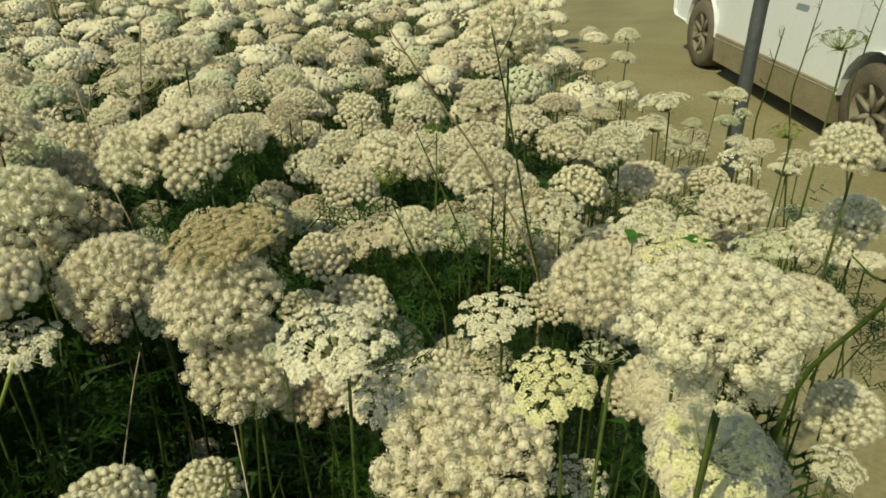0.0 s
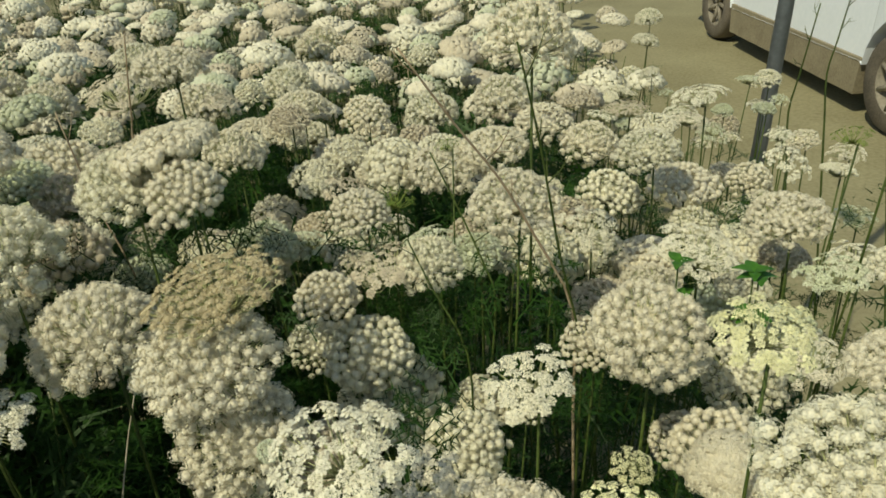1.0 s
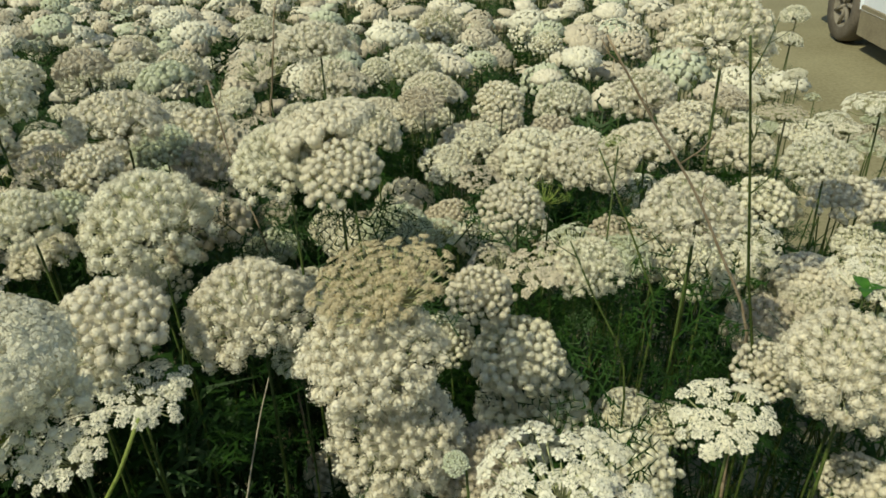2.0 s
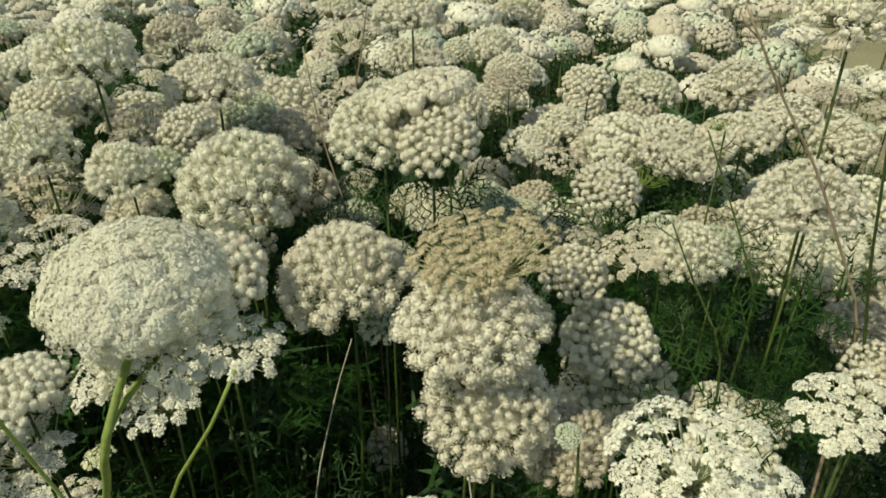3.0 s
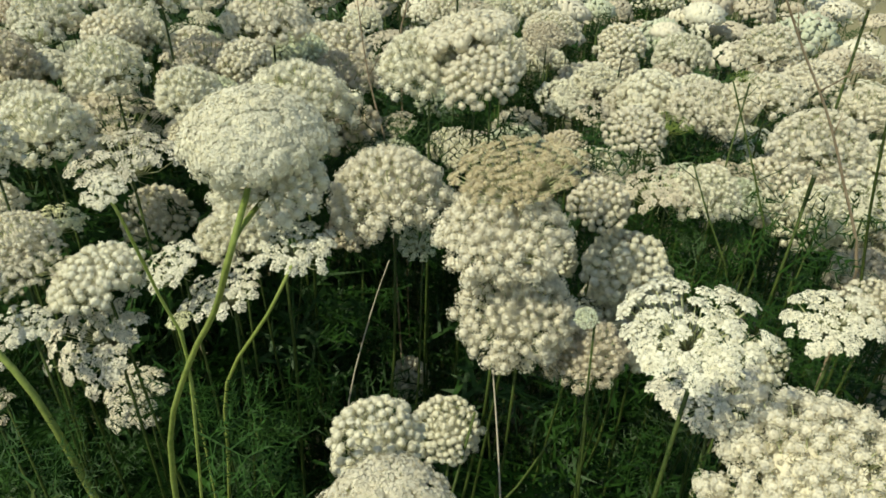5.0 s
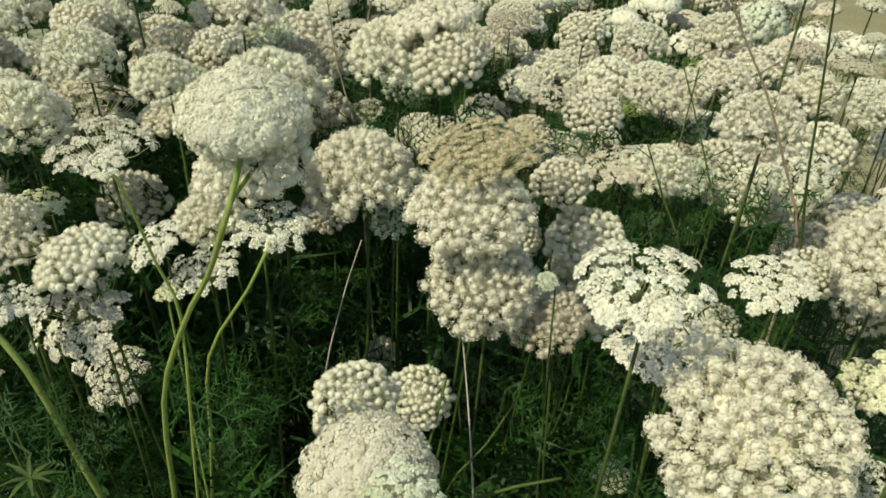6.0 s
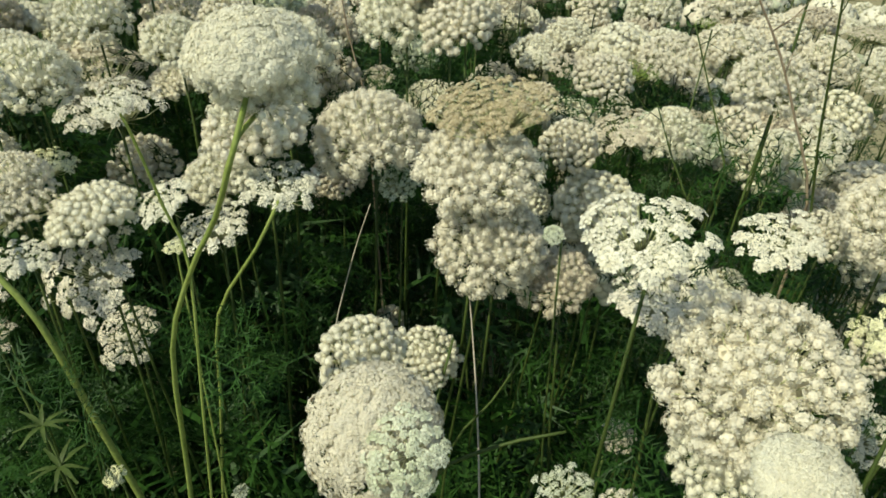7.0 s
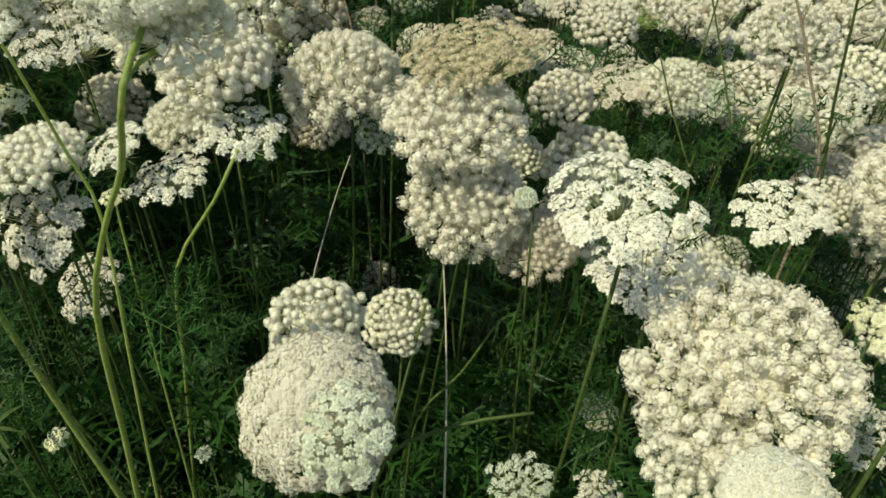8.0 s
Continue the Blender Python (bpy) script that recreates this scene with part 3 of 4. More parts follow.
head("lace", "green", 0.055, 0.558, 1.332, 0.019, 0.12, 20, 0)
head("lace", "cream", 0.095, 0.693, 1.168, 0.020, 0.12, 10, 0)
head("ball", "cream", -0.301, 0.782, 1.423, 0.046, 0.66, 12, 1)
# tan tone puts the shade beside the double dome into this head's colour
head("pom", "tan", -0.012, 0.808, 1.308, 0.035, 0.78, 10, 1)
head("lace", "cream", -0.513, 0.824, 1.386, 0.057, 0.12, 6, 0)
head("pom", "cream", -0.483, 0.670, 1.382, 0.028, 0.91, 8, 0)
head("pom", "white", -0.499, 0.921, 1.429, 0.035, 0.95, 8, 1)

# ---- bare stalks ----
stalk([(0.150, 0.887, 1.619), (0.165, 0.914, 1.538), (0.184, 0.934, 1.420), (0.205, 0.954, 1.310), (0.20, 0.95, 0.3)], 0.0016, STEM, 3, "slender bare green stalk among the flowers")
stalk([(0.063, 0.900, 1.615), (0.099, 0.923, 1.549), (0.132, 0.942, 1.494), (0.161, 0.954, 1.434), (0.197, 0.967, 1.346), (0.22, 0.92, 0.3)], 0.0017, DRY, 4, "slender bare brown stalk among the flowers")
stalk([(0.056, 1.058, 1.475), (0.082, 1.046, 1.420), (0.106, 1.030, 1.368), (0.120, 1.018, 1.327), (0.114, 1.001, 1.246), (0.03, 0.98, 0.3)], 0.0017, STEM, 4, "slender bare green stalk among the flowers")
stalk([(0.039, 0.989, 1.411), (0.063, 0.967, 1.370), (0.096, 0.948, 1.307), (0.12, 0.90, 0.3)], 0.0016, STEM, 3, "slender bare green stalk among the flowers")
stalk([(-0.410, 1.352, 1.545), (-0.424, 1.352, 1.474), (-0.464, 1.390, 1.366), (-0.50, 1.50, 0.3)], 0.002, DRY, 1, "slender bare brown stalk among the flowers")
stalk([(-0.426, 1.181, 1.489), (-0.413, 1.183, 1.371), (-0.381, 1.173, 1.265), (-0.30, 1.10, 0.3)], 0.0018, DRY, 2, "slender bare brown stalk among the flowers")
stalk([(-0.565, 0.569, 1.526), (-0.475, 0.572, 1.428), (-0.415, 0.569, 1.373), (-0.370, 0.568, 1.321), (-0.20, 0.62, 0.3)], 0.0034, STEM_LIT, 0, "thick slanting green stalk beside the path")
stalk([(0.388, 0.624, 1.542), (0.373, 0.644, 1.495), (0.353, 0.662, 1.431), (0.30, 0.70, 0.3)], 0.0028, STEM, 2, "slanting green stalk with fine leaves")
stalk([(-0.086, 0.780, 1.315), (-0.062, 0.738, 1.256), (-0.040, 0.693, 1.208), (-0.022, 0.652, 1.158), (0.00, 0.66, 0.3)], 0.0012, STRAW, 0, "thin dry straw-coloured stalk among the leaves")
stalk([(-0.263, 0.940, 1.251), (-0.274, 0.911, 1.191), (-0.282, 0.863, 1.093), (-0.36, 0.95, 0.3)], 0.0014, STRAW, 0, "thin dry straw-coloured stalk among the leaves")
stalk([(-0.010, 0.705, 1.296), (-0.028, 0.687, 1.254), (-0.053, 0.663, 1.212), (-0.15, 0.70, 0.3)], 0.0016, STEM, 0, "slender bare green stalk among the flowers")
stalk([(0.041, 0.640, 1.295), (-0.005, 0.625, 1.275), (-0.047, 0.597, 1.250), (-0.20, 0.60, 0.3)], 0.0024, STEM, 0, "bent green stalk low among the leaves")
stalk([(0.787, 2.147, 1.400), (0.757, 2.147, 1.150), (0.80, 1.95, 0.3)], 0.0028, STEM, 3, "tall weed stalk standing beside the field")
stalk([(0.923, 2.320, 1.440), (0.893, 2.320, 1.190), (0.95, 2.15, 0.3)], 0.0028, STEM, 3, "tall weed stalk standing beside the field")
stalk([(1.088, 2.362, 1.433), (1.058, 2.362, 1.183), (1.15, 2.15, 0.3)], 0.0028, STEM, 3, "tall weed stalk standing beside the field")

# ---- far field ----
def canopy(y):
    return 1.43 - 0.11 * (min(y, 3.2) - 0.9) - 0.02 * max(0.0, y - 3.2)


def edge(y):
    """The field's right-hand border."""
    return 0.50 if y < 2.0 else 0.50 - 0.10 * min(y - 2.0, 2.0)


scatter = np.random.default_rng(21)
TONES = ["white", "cream", "cream", "white", "tan", "green", "tan"]
KINDS = ["pom", "pom", "ball", "pom", "lace", "dense"]


def crowded(x, y, r, share):
    return any((x - a) ** 2 + (y - b) ** 2 < (share * (r + c)) ** 2 for a, b, c in PLACED)


# lower and outer heads close by
for _ in range(1200):
    x, y = scatter.uniform(-1.5, 0.5), scatter.uniform(0.55, 1.3)
    r = scatter.uniform(0.028, 0.05)
    if (x > -0.62 and y < 0.86) or (-0.4 < x < 0.28 and y < 1.08) or x < -0.55 - 0.8 * y or crowded(x, y, r, 0.70):
        continue
    drop = scatter.uniform(0.0, 0.07) if x < -0.5 else scatter.uniform(0.09, 0.16)
    head(KINDS[scatter.integers(0, 6)], TONES[scatter.integers(0, 7)], x, y, canopy(y) - drop + scatter.normal(0, 0.02), r, scatter.uniform(0.5, 0.95), scatter.normal(8, 9), 0, 1)
# small heads along the open border
for _ in range(60):
    y = scatter.uniform(1.15, 2.2)
    x, r = scatter.uniform(0.28, 0.66), scatter.uniform(0.018, 0.032)
    if crowded(x, y, r, 0.9):
        continue
    head(("lace", "pom", "lace")[scatter.integers(0, 3)], ("white", "cream", "green")[scatter.integers(0, 3)], x, y, canopy(y) - scatter.uniform(0.02, 0.14), r, scatter.uniform(0.2, 0.8), scatter.normal(0, 8), 0, 1)
# the field behind them, while heads can be told apart
for _ in range(4000):
    y = scatter.uniform(1.15, 1.55)
    x = scatter.uniform(-0.5 - 0.62 * y, edge(y))
    r = scatter.uniform(0.034, 0.064)
    if crowded(x, y, r, 0.86):
        continue
    z = canopy(y) - 0.04 + scatter.normal(0, 0.05) - (0.04 if y < 1.5 else 0)
    head(KINDS[scatter.integers(0, 6)], TONES[scatter.integers(0, 7)], x, y, z, r, scatter.uniform(0.35, 0.95), scatter.normal(5, 9), 0, 2)
# and the rest of it to the far end
far = {tone: Bag() for tone in PETAL}
NEAR = len(PLACED)
for _ in range(11000):
    y = 1.5 + 7.5 * scatter.random() ** 1.25
    x = scatter.uniform(-1.2 - 0.95 * y, edge(y))
    r = scatter.uniform(0.032, 0.062) * (1 + 0.1 * (y - 1.7))
    if any(abs(x - a) < 0.2 and (x - a) ** 2 + (y - b) ** 2 < (0.97 * (r + c)) ** 2 for a, b, c in PLACED):
        continue
    PLACED.append((x, y, r))
    whole = stock(KINDS[scatter.integers(0, 6)], scatter.uniform(0.3, 0.9), 2 if y < 1.8 else 3 if y < 3.4 else 4)[2]
    m = Matrix.Translation((x, y, canopy(y) - 0.03 + scatter.normal(0, 0.062))) @ pose(0, 0, 0, scatter.normal(5, 8), scatter.normal(0, 8), scatter.uniform(0, 360)) @ Matrix.Scale(r, 4)
    bag = far[TONES[scatter.integers(0, 7)]]
    bag.add(np.concatenate(whole.v), whole.f, m)
# its outer parts, more loosely
for _ in range(2600):
    y = scatter.uniform(0.2, 4.8)
    x = scatter.uniform(-6.0, min(-1.2 - 0.95 * y, -1.75) if y > 1.3 else -1.75)
    r = scatter.uniform(0.05, 0.085)
    if any(abs(x - a) < 0.2 and (x - a) ** 2 + (y - b) ** 2 < (0.9 * (r + c)) ** 2 for a, b, c in PLACED):
        continue
    PLACED.append((x, y, r))
    whole = stock("pom", scatter.uniform(0.5, 0.95), 4)[2]
    m = Matrix.Translation((x, y, canopy(y) - 0.03 + scatter.normal(0, 0.05))) @ pose(0, 0, 0, 0, 0, scatter.uniform(0, 360)) @ Matrix.Scale(r, 4)
    far[TONES[scatter.integers(0, 7)]].add(np.concatenate(whole.v), whole.f, m)
stems = Bag()
for x, y, r in PLACED[NEAR:]:
    dx, dy = scatter.normal(0, 0.07, 2)
    stems.add(*tube([(x + dx, y + dy, 0), (x + 0.4 * dx, y + 0.4 * dy, 0.8), (x, y, canopy(y) - 0.05)], [0.0035, 0.0025, 0.0015], 3))
tagged(new("far_stems", stems.mesh("far_stems", STEM)), "thin green stems that carry the far flowers", "stems", kind="stuff")
for tone, bag in far.items():
    if bag.n:
        tagged(new("far_flowers", bag.mesh("far_flowers", PETAL[tone])), "far %s flower heads massed over the field" % WORDS[tone], "flowers", kind="stuff")


# unseen heads added behind the camera to keep low light off the near plants
bag = Bag()
for _ in range(900):
    x, y, r = scatter.uniform(-4.0, 0.6), scatter.uniform(-2.6, -0.15), scatter.uniform(0.045, 0.08)
    if crowded(x, y, r, 0.8):
        continue
    PLACED.append((x, y, r))
    whole = stock("pom", scatter.uniform(0.5, 0.9), 4)[2]
    bag.add(*tube([(x, y, 0), (x, y, 1.4)], [0.004, 0.002], 3))
    bag.add(np.concatenate(whole.v), whole.f, Matrix.Translation((x, y, 1.44 + scatter.normal(0, 0.04))) @ pose(0, 0, 0, 0, 0, scatter.uniform(0, 360)) @ Matrix.Scale(r, 4))
tagged(new("rear_flowers", bag.mesh("rear_flowers", PETAL["cream"])), "unseen cream flower heads added behind the camera to block low light", "flowers", kind="stuff")


# ---- foliage ----
def leaf(r, parts=4, wide=1.0):
    """A finely divided leaf along +x, 1 long."""
    v, f = [], []

    def blade(a, b, w):
        a, b = Vector(a), Vector(b)
        s = (b - a).cross(Vector((0, 0, 1)))
        s = s.normalized() * w * wide if s.length > 1e-6 else Vector((0, w, 0))
        k = len(v)
        v.extend([tuple(a + s), tuple(b), tuple(a - s)])
        f.append((k, k + 1, k + 2))

    blade((0, 0, 0), (1, 0, -0.12), 0.012)
    for i in range(9):
        t = 0.2 + 0.09 * i
        n = 0.36 * (1 - (t - 0.35) ** 2 * 1.6)
        for s in (-1, 1):
            a = Vector((t, 0, -0.12 * t * t))
            if r.random() < 0.2:
                continue
            b = a + Vector((n * r.uniform(0.3, 0.8), s * n * r.uniform(0.6, 1.1), r.uniform(-0.25, 0.15)))
            blade(a, b, 0.008)
            for k in range(parts):
                c = a.lerp(b, 0.3 + 0.8 / parts * k)
                for e in (r.uniform(-0.8, -0.2), r.uniform(0.8, 1.5)):
                    w = math.atan2(b.y - a.y, b.x - a.x) + e * s
                    blade(c, c + Vector((math.cos(w), math.sin(w), r.uniform(-0.3, 0.3))) * n * 0.32, 0.009)
    return v, f


leaf_rng = np.random.default_rng(5)
leaves = [leaf(leaf_rng) for _ in range(4)]
broad = [leaf(leaf_rng, 1, 2.0) for _ in range(4)]
bag = Bag()
for i in range(2500):
    y = 0.42 + 2.6 * leaf_rng.random() ** 1.6
    x = leaf_rng.uniform(-0.45 - 0.75 * y, 0.62 if y < 1.6 else 0.5)
    top = canopy(max(y, 0.8)) - (0.50 if y < 0.6 else 0.43 if y < 0.95 else 0.09)
    z = top - abs(leaf_rng.normal(0, 0.22)) if i % 3 else leaf_rng.uniform(0.3, top)
    m = pose(x, y, max(z, 0.15), leaf_rng.normal(0, 30), leaf_rng.normal(-25, 30), leaf_rng.uniform(0, 360)) @ Matrix.Scale(leaf_rng.uniform(0.05, 0.13), 4)
    v, f = leaves[leaf_rng.integers(0, 4)]
    bag.add(v, f, m)
for cx, cy, cz, n in ((0.13, 0.93, 1.24, 16), (0.30, 0.99, 1.23, 14), (-0.50, 0.62, 1.08, 30), (0.03, 1.06, 1.25, 12), (0.20, 0.72, 1.12, 30), (0.36, 0.80, 1.18, 22), (-0.30, 1.12, 1.30, 30),
                       (-0.21, 0.69, 1.24, 5), (-0.26, 0.60, 1.29, 8), (0.06, 0.70, 1.36, 8), (0.06, 0.70, 1.26, 8), (-0.33, 0.53, 1.25, 8), (0.10, 0.99, 1.29, 5), (0.06, 0.97, 1.31, 5)):
    for i in range(n):
        v, f = leaves[leaf_rng.integers(0, 4)]
        bag.add(v, f, pose(cx + leaf_rng.normal(0, 0.002 * n), cy + leaf_rng.normal(0, 0.0016 * n), cz + leaf_rng.normal(0, 0.0016 * n), leaf_rng.normal(0, 40), leaf_rng.normal(-35, 30), leaf_rng.uniform(0, 360)) @ Matrix.Scale(leaf_rng.uniform(0.04, 0.09), 4))
for i in range(4300):
    y = 0.40 + 2.4 * leaf_rng.random() ** 1.8
    x = leaf_rng.uniform(-0.45 - 0.75 * y, 0.52)
    z = leaf_rng.uniform(0.15, canopy(max(y, 0.8)) - (0.62 if y < 0.7 else 0.38 if y < 1.0 else 0.30))
    v, f = broad[leaf_rng.integers(0, 4)]
    bag.add(v, f, pose(x, y, z, leaf_rng.normal(0, 35), leaf_rng.normal(-20, 35), leaf_rng.uniform(0, 360)) @ Matrix.Scale(leaf_rng.uniform(0.11, 0.23), 4))
for i in range(1500):
    y = leaf_rng.uniform(0.6, 2.0)
    v, f = broad[leaf_rng.integers(0, 4)]
    bag.add(v, f, pose(leaf_rng.uniform(-1.7, -0.45), y, leaf_rng.uniform(0.5, canopy(max(y, 0.8)) - 0.15), leaf_rng.normal(0, 35), leaf_rng.normal(-20, 35), leaf_rng.uniform(0, 360)) @ Matrix.Scale(leaf_rng.uniform(0.10, 0.20), 4))
for i in range(1800):
    y = leaf_rng.uniform(1.4, 6.0)
    x = leaf_rng.uniform(-0.5 - 0.8 * y, edge(y) - 0.25)
    v, f = broad[leaf_rng.integers(0, 4)]
    bag.add(v, f, pose(x, y, canopy(y) - leaf_rng.uniform(0.19, 0.40), leaf_rng.normal(0, 35), leaf_rng.normal(-20, 35), leaf_rng.uniform(0, 360)) @ Matrix.Scale(leaf_rng.uniform(0.12, 0.22), 4))
# unseen leaves added behind the camera, also only to block low light
for i in range(700):
    v, f = broad[leaf_rng.integers(0, 4)]
    bag.add(v, f, pose(leaf_rng.uniform(-2.2, 0.6), leaf_rng.uniform(-1.5, -0.1), leaf_rng.uniform(0.2, 1.35), leaf_rng.normal(0, 35), leaf_rng.normal(-20, 35), leaf_rng.uniform(0, 360)) @ Matrix.Scale(leaf_rng.uniform(0.15, 0.26), 4))
tagged(new("carrot_foliage", bag.mesh("carrot_foliage", LEAF, smooth=False)), "finely divided dark green leaves under the flowers", "foliage", kind="stuff")
bag = Bag()
for _ in range(120):
    y = 0.5 + 4.0 * leaf_rng.random() ** 1.6
    x = leaf_rng.uniform(-0.6 - 0.75 * y, 0.5)
    h = canopy(y) - leaf_rng.uniform(0.2, 0.5)
    dx, dy = leaf_rng.normal(0, 0.14, 2)
    bag.add(*tube([(x, y, 0), (x + dx * 0.4, y + dy * 0.4, h * 0.5), (x + dx, y + dy, h)], [0.003, 0.0025, 0.0014], 4))
tagged(new("carrot_stalks", bag.mesh("carrot_stalks", STEM)), "thin green stalks crowded under the flowers", "stalks", kind="stuff")


# ---- beside the field ----
def stake():
    thing = tagged(new("steel_stake"), "dark weathered steel stake stuck in the soil beside the field", "stake")
    thing.location = (0.74, 2.45, 0)
    bag = Bag()
    pts = [Vector((0, 0, -0.1)), Vector((0.056, 0.003, 0.945)), Vector((0.085, 0.05, 1.4)), Vector((0.2, 0.12, 2.6))]
    bag.add(*tube(smooth_line(pts, 3), [0.0205] * len(smooth_line(pts, 3)), 14))
    part("pole", bag.mesh("pole", STEEL), thing)
    bag = Bag()
    bag.add(*tube([pts[-1], pts[-1] + Vector((0.003, 0.002, 0.03))], [0.023, 0.022], 14))
    part("cap", bag.mesh("cap", PLASTIC), thing, "dark end cap")


stake()


def ring(profile, sides, axis_shift=0.0):
    """Turns a profile of (radius, across) round the wheel's axle, along y."""
    v, f = [], []
    for i in range(sides):
        w = 2 * math.pi * i / sides
        v += [(r * math.cos(w), a + axis_shift, r * math.sin(w)) for r, a in profile]
    n = len(profile)
    for i in range(sides):
        for k in range(n - 1):
            j = (i + 1) % sides
            f.append((i * n + k, i * n + k + 1, j * n + k + 1, j * n + k))
    return v, f


def car():
    """A parked white van; +x is its length, its near side faces -y."""
    thing = tagged(new("white_van"), "parked white van with dusty wheels on bare soil", "van")
    thing.matrix_basis = Matrix.LocRotScale((2.993, 6.73, 0), Euler((0, 0, math.atan2(-0.986, 0.167))), None)
    # body outline: along, height
    wheel_x, arch, half = (-1.46, 1.46), 0.37, 0.87
    line = [(-2.25, 0.45), (-2.3, 0.75), (-2.26, 1.2), (-2.18, 1.75), (-2.0, 1.88), (0.7, 1.9), (1.0, 1.8), (1.65, 1.15), (2.2, 1.0), (2.36, 0.75), (2.33, 0.42)]
    low = [(2.2, 0.38)]
    for c in wheel_x[::-1]:
        low += [(c + arch * math.cos(w), 0.36 + arch * math.sin(w)) for w in [math.pi * k / 10 for k in range(11)]]
        low += [(c - arch - 0.02, 0.38)]
    low += [(-2.2, 0.40)]
    outline = line + low
    bm = bmesh.new()
    n = len(outline)
    rows = []
    for y, inset in ((-half, 0.05), (-half - 0.03, 0.0), (half + 0.03, 0.0), (half, 0.05)):
        row = []
        for x, z in outline:
            tuck = max(0.0, z - 1.0) * 0.16
            row.append(bm.verts.new((x * (1 - inset * 0.2), y * (1 - tuck) , z)))
        rows.append(row)
    for a, b in zip(rows, rows[1:]):
        for k in range(n):
            bm.faces.new((a[k], a[(k + 1) % n], b[(k + 1) % n], b[k]))
    caps = [bm.faces.new(rows[0]), bm.faces.new(rows[-1][::-1])]
    bmesh.ops.triangulate(bm, faces=caps)
    bmesh.ops.recalc_face_normals(bm, faces=bm.faces)
    me = bpy.data.meshes.new("body")
    bm.to_mesh(me)
    bm.free()
    me.materials.append(PAINT)
    body = part("body", me, thing)
    for s in (-1, 1):
        bag = Bag()
        # thin sill with an added lower part that hides the dark shadow beneath
        lip = [(-1.07, 0.395), (1.07, 0.395), (1.05, 0.15), (-1.05, 0.15)]
        bag.add([(x, s * 0.895, z) for x, z in lip] + [(x, s * 0.80, z) for x, z in lip],
                [(0, 1, 2, 3), (7, 6, 5, 4), (0, 4, 5, 1), (1, 5, 6, 2), (2, 6, 7, 3), (3, 7, 4, 0)])
        part("sill", bag.mesh("sill", SOIL_TONED, smooth=False), thing, "soil-coloured sill, drawn down to cover the shadow under the van")
        for a, b in ((-1.9, -0.75), (-0.65, 0.35), (0.45, 1.1)):
            bag = Bag()
            top, bot = 1.66, 1.14
            yb, yt = s * 0.905 * (1 - 0.16 * 0.14), s * 0.905 * (1 - 0.16 * 0.66)
            cut = 0.35 if b > 1 else 0.03
            quad = [(a, yb, bot), (b, yb, bot), (b - cut, yt, top), (a + 0.03, yt, top)]
            bag.add(quad + [(p[0], p[1] - s * 0.012, p[2]) for p in quad], [(0, 1, 2, 3), (7, 6, 5, 4), (0, 4, 5, 1), (1, 5, 6, 2), (2, 6, 7, 3), (3, 7, 4, 0)])
            part("window", bag.mesh("window", GLASS, smooth=False), thing, "tinted side window")
        for x in (-0.7, 0.4):
            bag = Bag()
            bag.add(*tube([(x - 0.1, s * 0.915, 0.98), (x + 0.08, s * 0.915, 0.98)], [0.014, 0.014], 6))
            part("door_handle", bag.mesh("door_handle", PLASTIC), thing)
        bag = Bag()
        v, f = ico(2)
        bag.add(v * (0.06, 0.10, 0.13) + (2.27, s * 0.66, 0.82), f)
        part("headlight", bag.mesh("headlight", CLEAR), thing)
        bag = Bag()
        bag.add(v * (0.04, 0.07, 0.2) + (-2.25, s * 0.74, 1.1), f)
        part("tail_light", bag.mesh("tail_light", LAMP), thing)
        for x in wheel_x:
            bag = Bag()
            bag.add(*ring([(0.20, -0.1), (0.30, -0.115), (0.325, -0.08), (0.33, 0.0), (0.325, 0.08), (0.30, 0.115), (0.20, 0.1), (0.20, -0.1)], 36))
            wheel = part("tyre", bag.mesh("tyre", RUBBER), thing, "dusty black tyre", m=Matrix.Translation((x, s * 0.79, 0.33)))
            bag = Bag()
            bag.add(*ring([(0.205, -0.1), (0.19, -0.09), (0.175, -0.03), (0.05, -0.05), (0.0, -0.06)], 30))
            for k in range(7):
                w = 2 * math.pi * k / 7
                bag.add(*tube([(0.03 * math.cos(w), -0.065, 0.03 * math.sin(w)), (0.19 * math.cos(w), -0.085, 0.19 * math.sin(w))], [0.022, 0.016], 6))
            part("rim", bag.mesh("rim", ALLOY), wheel, "grey spoked rim", m=Matrix.Rotation(0 if s < 0 else math.pi, 4, "Z"))
    return thing


car()


# ---- weeds between the flowers ----
def blade_mesh(length, width, mat):
    """A leaf blade along +x with a folded midrib."""
    v, f = [], []
    for i in range(6):
        t = i / 5
        w = width * math.sin(math.pi * (0.06 + 0.94 * t) ** 0.8) if i < 5 else 0.001
        z = 0.10 * length * math.sin(math.pi * t) - 0.15 * length * t
        v += [(length * t, w, z + 0.2 * w), (length * t, 0, z), (length * t, -w, z + 0.2 * w)]
    for i in range(5):
        for k in range(2):
            f.append((3 * i + k, 3 * i + k + 1, 3 * i + k + 4, 3 * i + k + 3))
    bag = Bag()
    bag.add(v, f)
    return bag.mesh("leaf", mat)


BRIGHT = material("bright_leaf", ((0.05, 0.16, 0.02), (0.10, 0.26, 0.04)), roughness=0.4, fine=150, coarse=20, translucent=0.3)
OVAL, LANCE = blade_mesh(0.020, 0.0065, BRIGHT), blade_mesh(0.022, 0.0018, STEM)


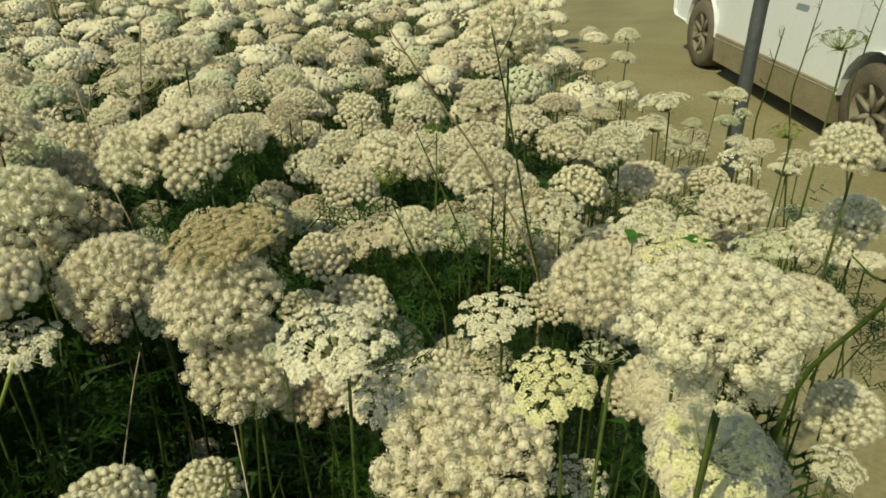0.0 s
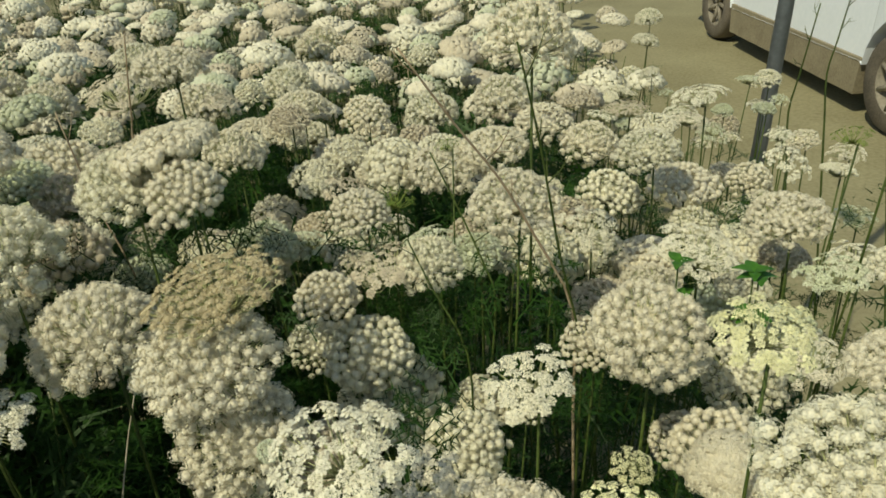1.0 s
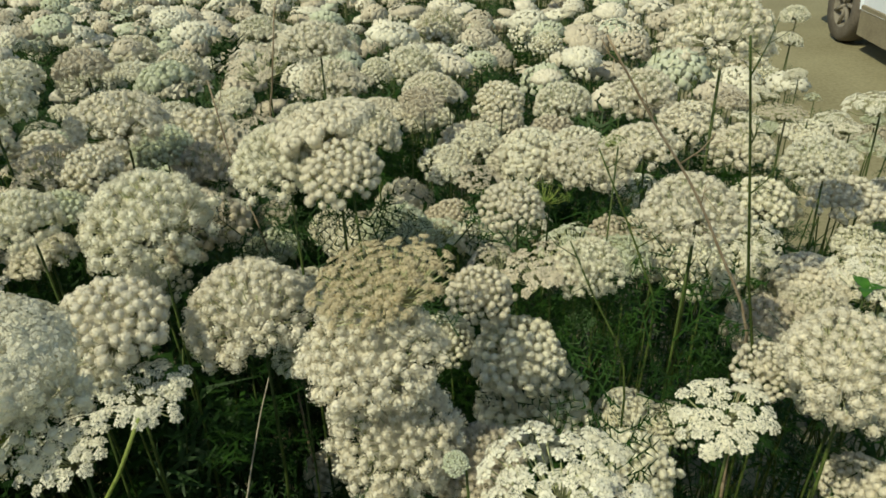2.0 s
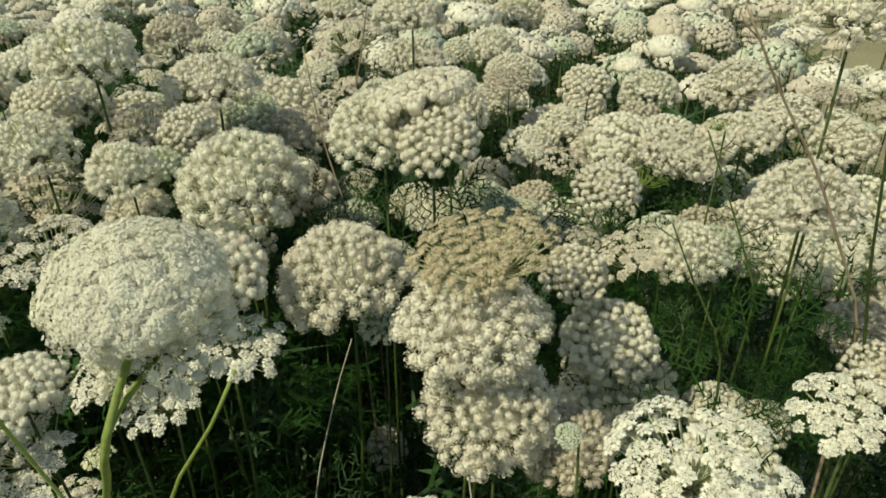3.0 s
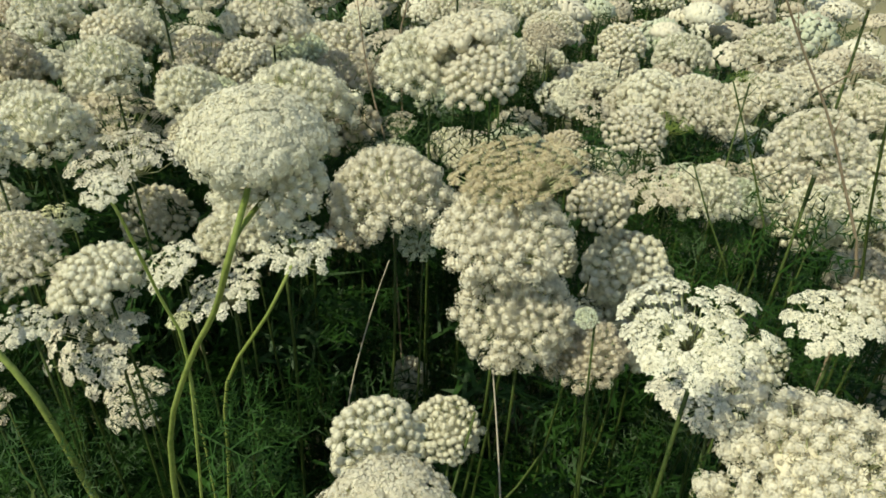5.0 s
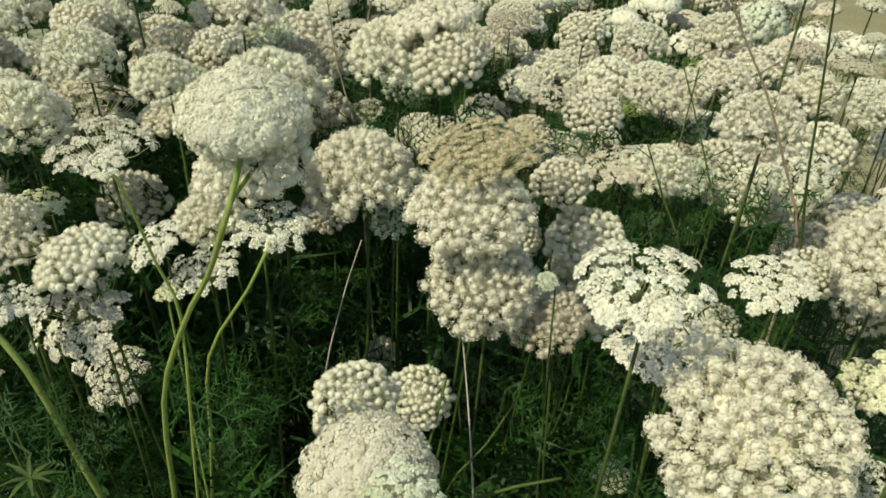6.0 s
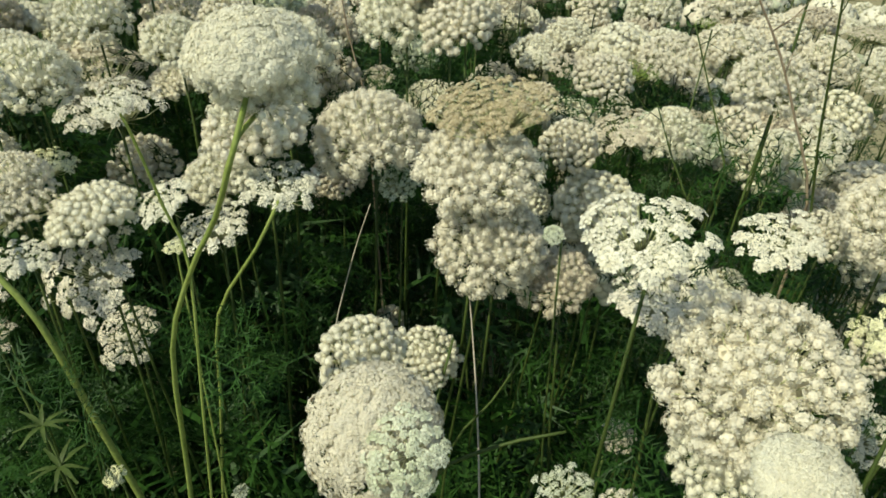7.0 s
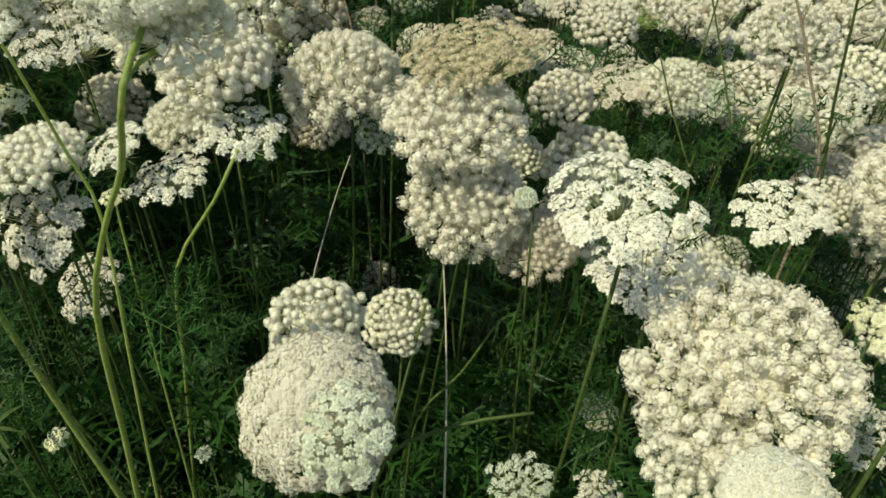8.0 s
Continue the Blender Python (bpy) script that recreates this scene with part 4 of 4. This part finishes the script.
def weed(x, y, z, whorls, count, me, label):
    """A thin upright stem with its leaves in whorls, top first."""
    thing = tagged(new("weed"), label, "weed")
    thing.location = (x, y, 0)
    bag = Bag()
    bag.add(*tube([(0.03, 0.04, 0), (0.01, 0.02, z * 0.5), (0, 0, z)], [0.002, 0.0016, 0.0009], 6))
    part("stem", bag.mesh("stem", STEM), thing)
    for k in range(whorls):
        for i in range(count):
            part("leaf", me, thing, m=pose(0, 0, z - 0.045 * k, 0, rng.uniform(-25, 5), 360 * i / count + 30 * k + rng.normal(0, 8)) @ Matrix.Scale(rng.uniform(0.8, 1.1) * (1 + 0.15 * k), 4))


weed(0.369, 0.989, 1.373, 2, 4, OVAL, "small weed with bright green oval leaves")
weed(0.306, 1.044, 1.357, 2, 3, OVAL, "small weed with bright green oval leaves")
weed(-0.311, 0.504, 1.292, 2, 8, LANCE, "bedstraw weed with whorls of narrow leaves")
weed(0.363, 0.987, 1.379, 2, 4, OVAL, "small weed with bright green oval leaves")
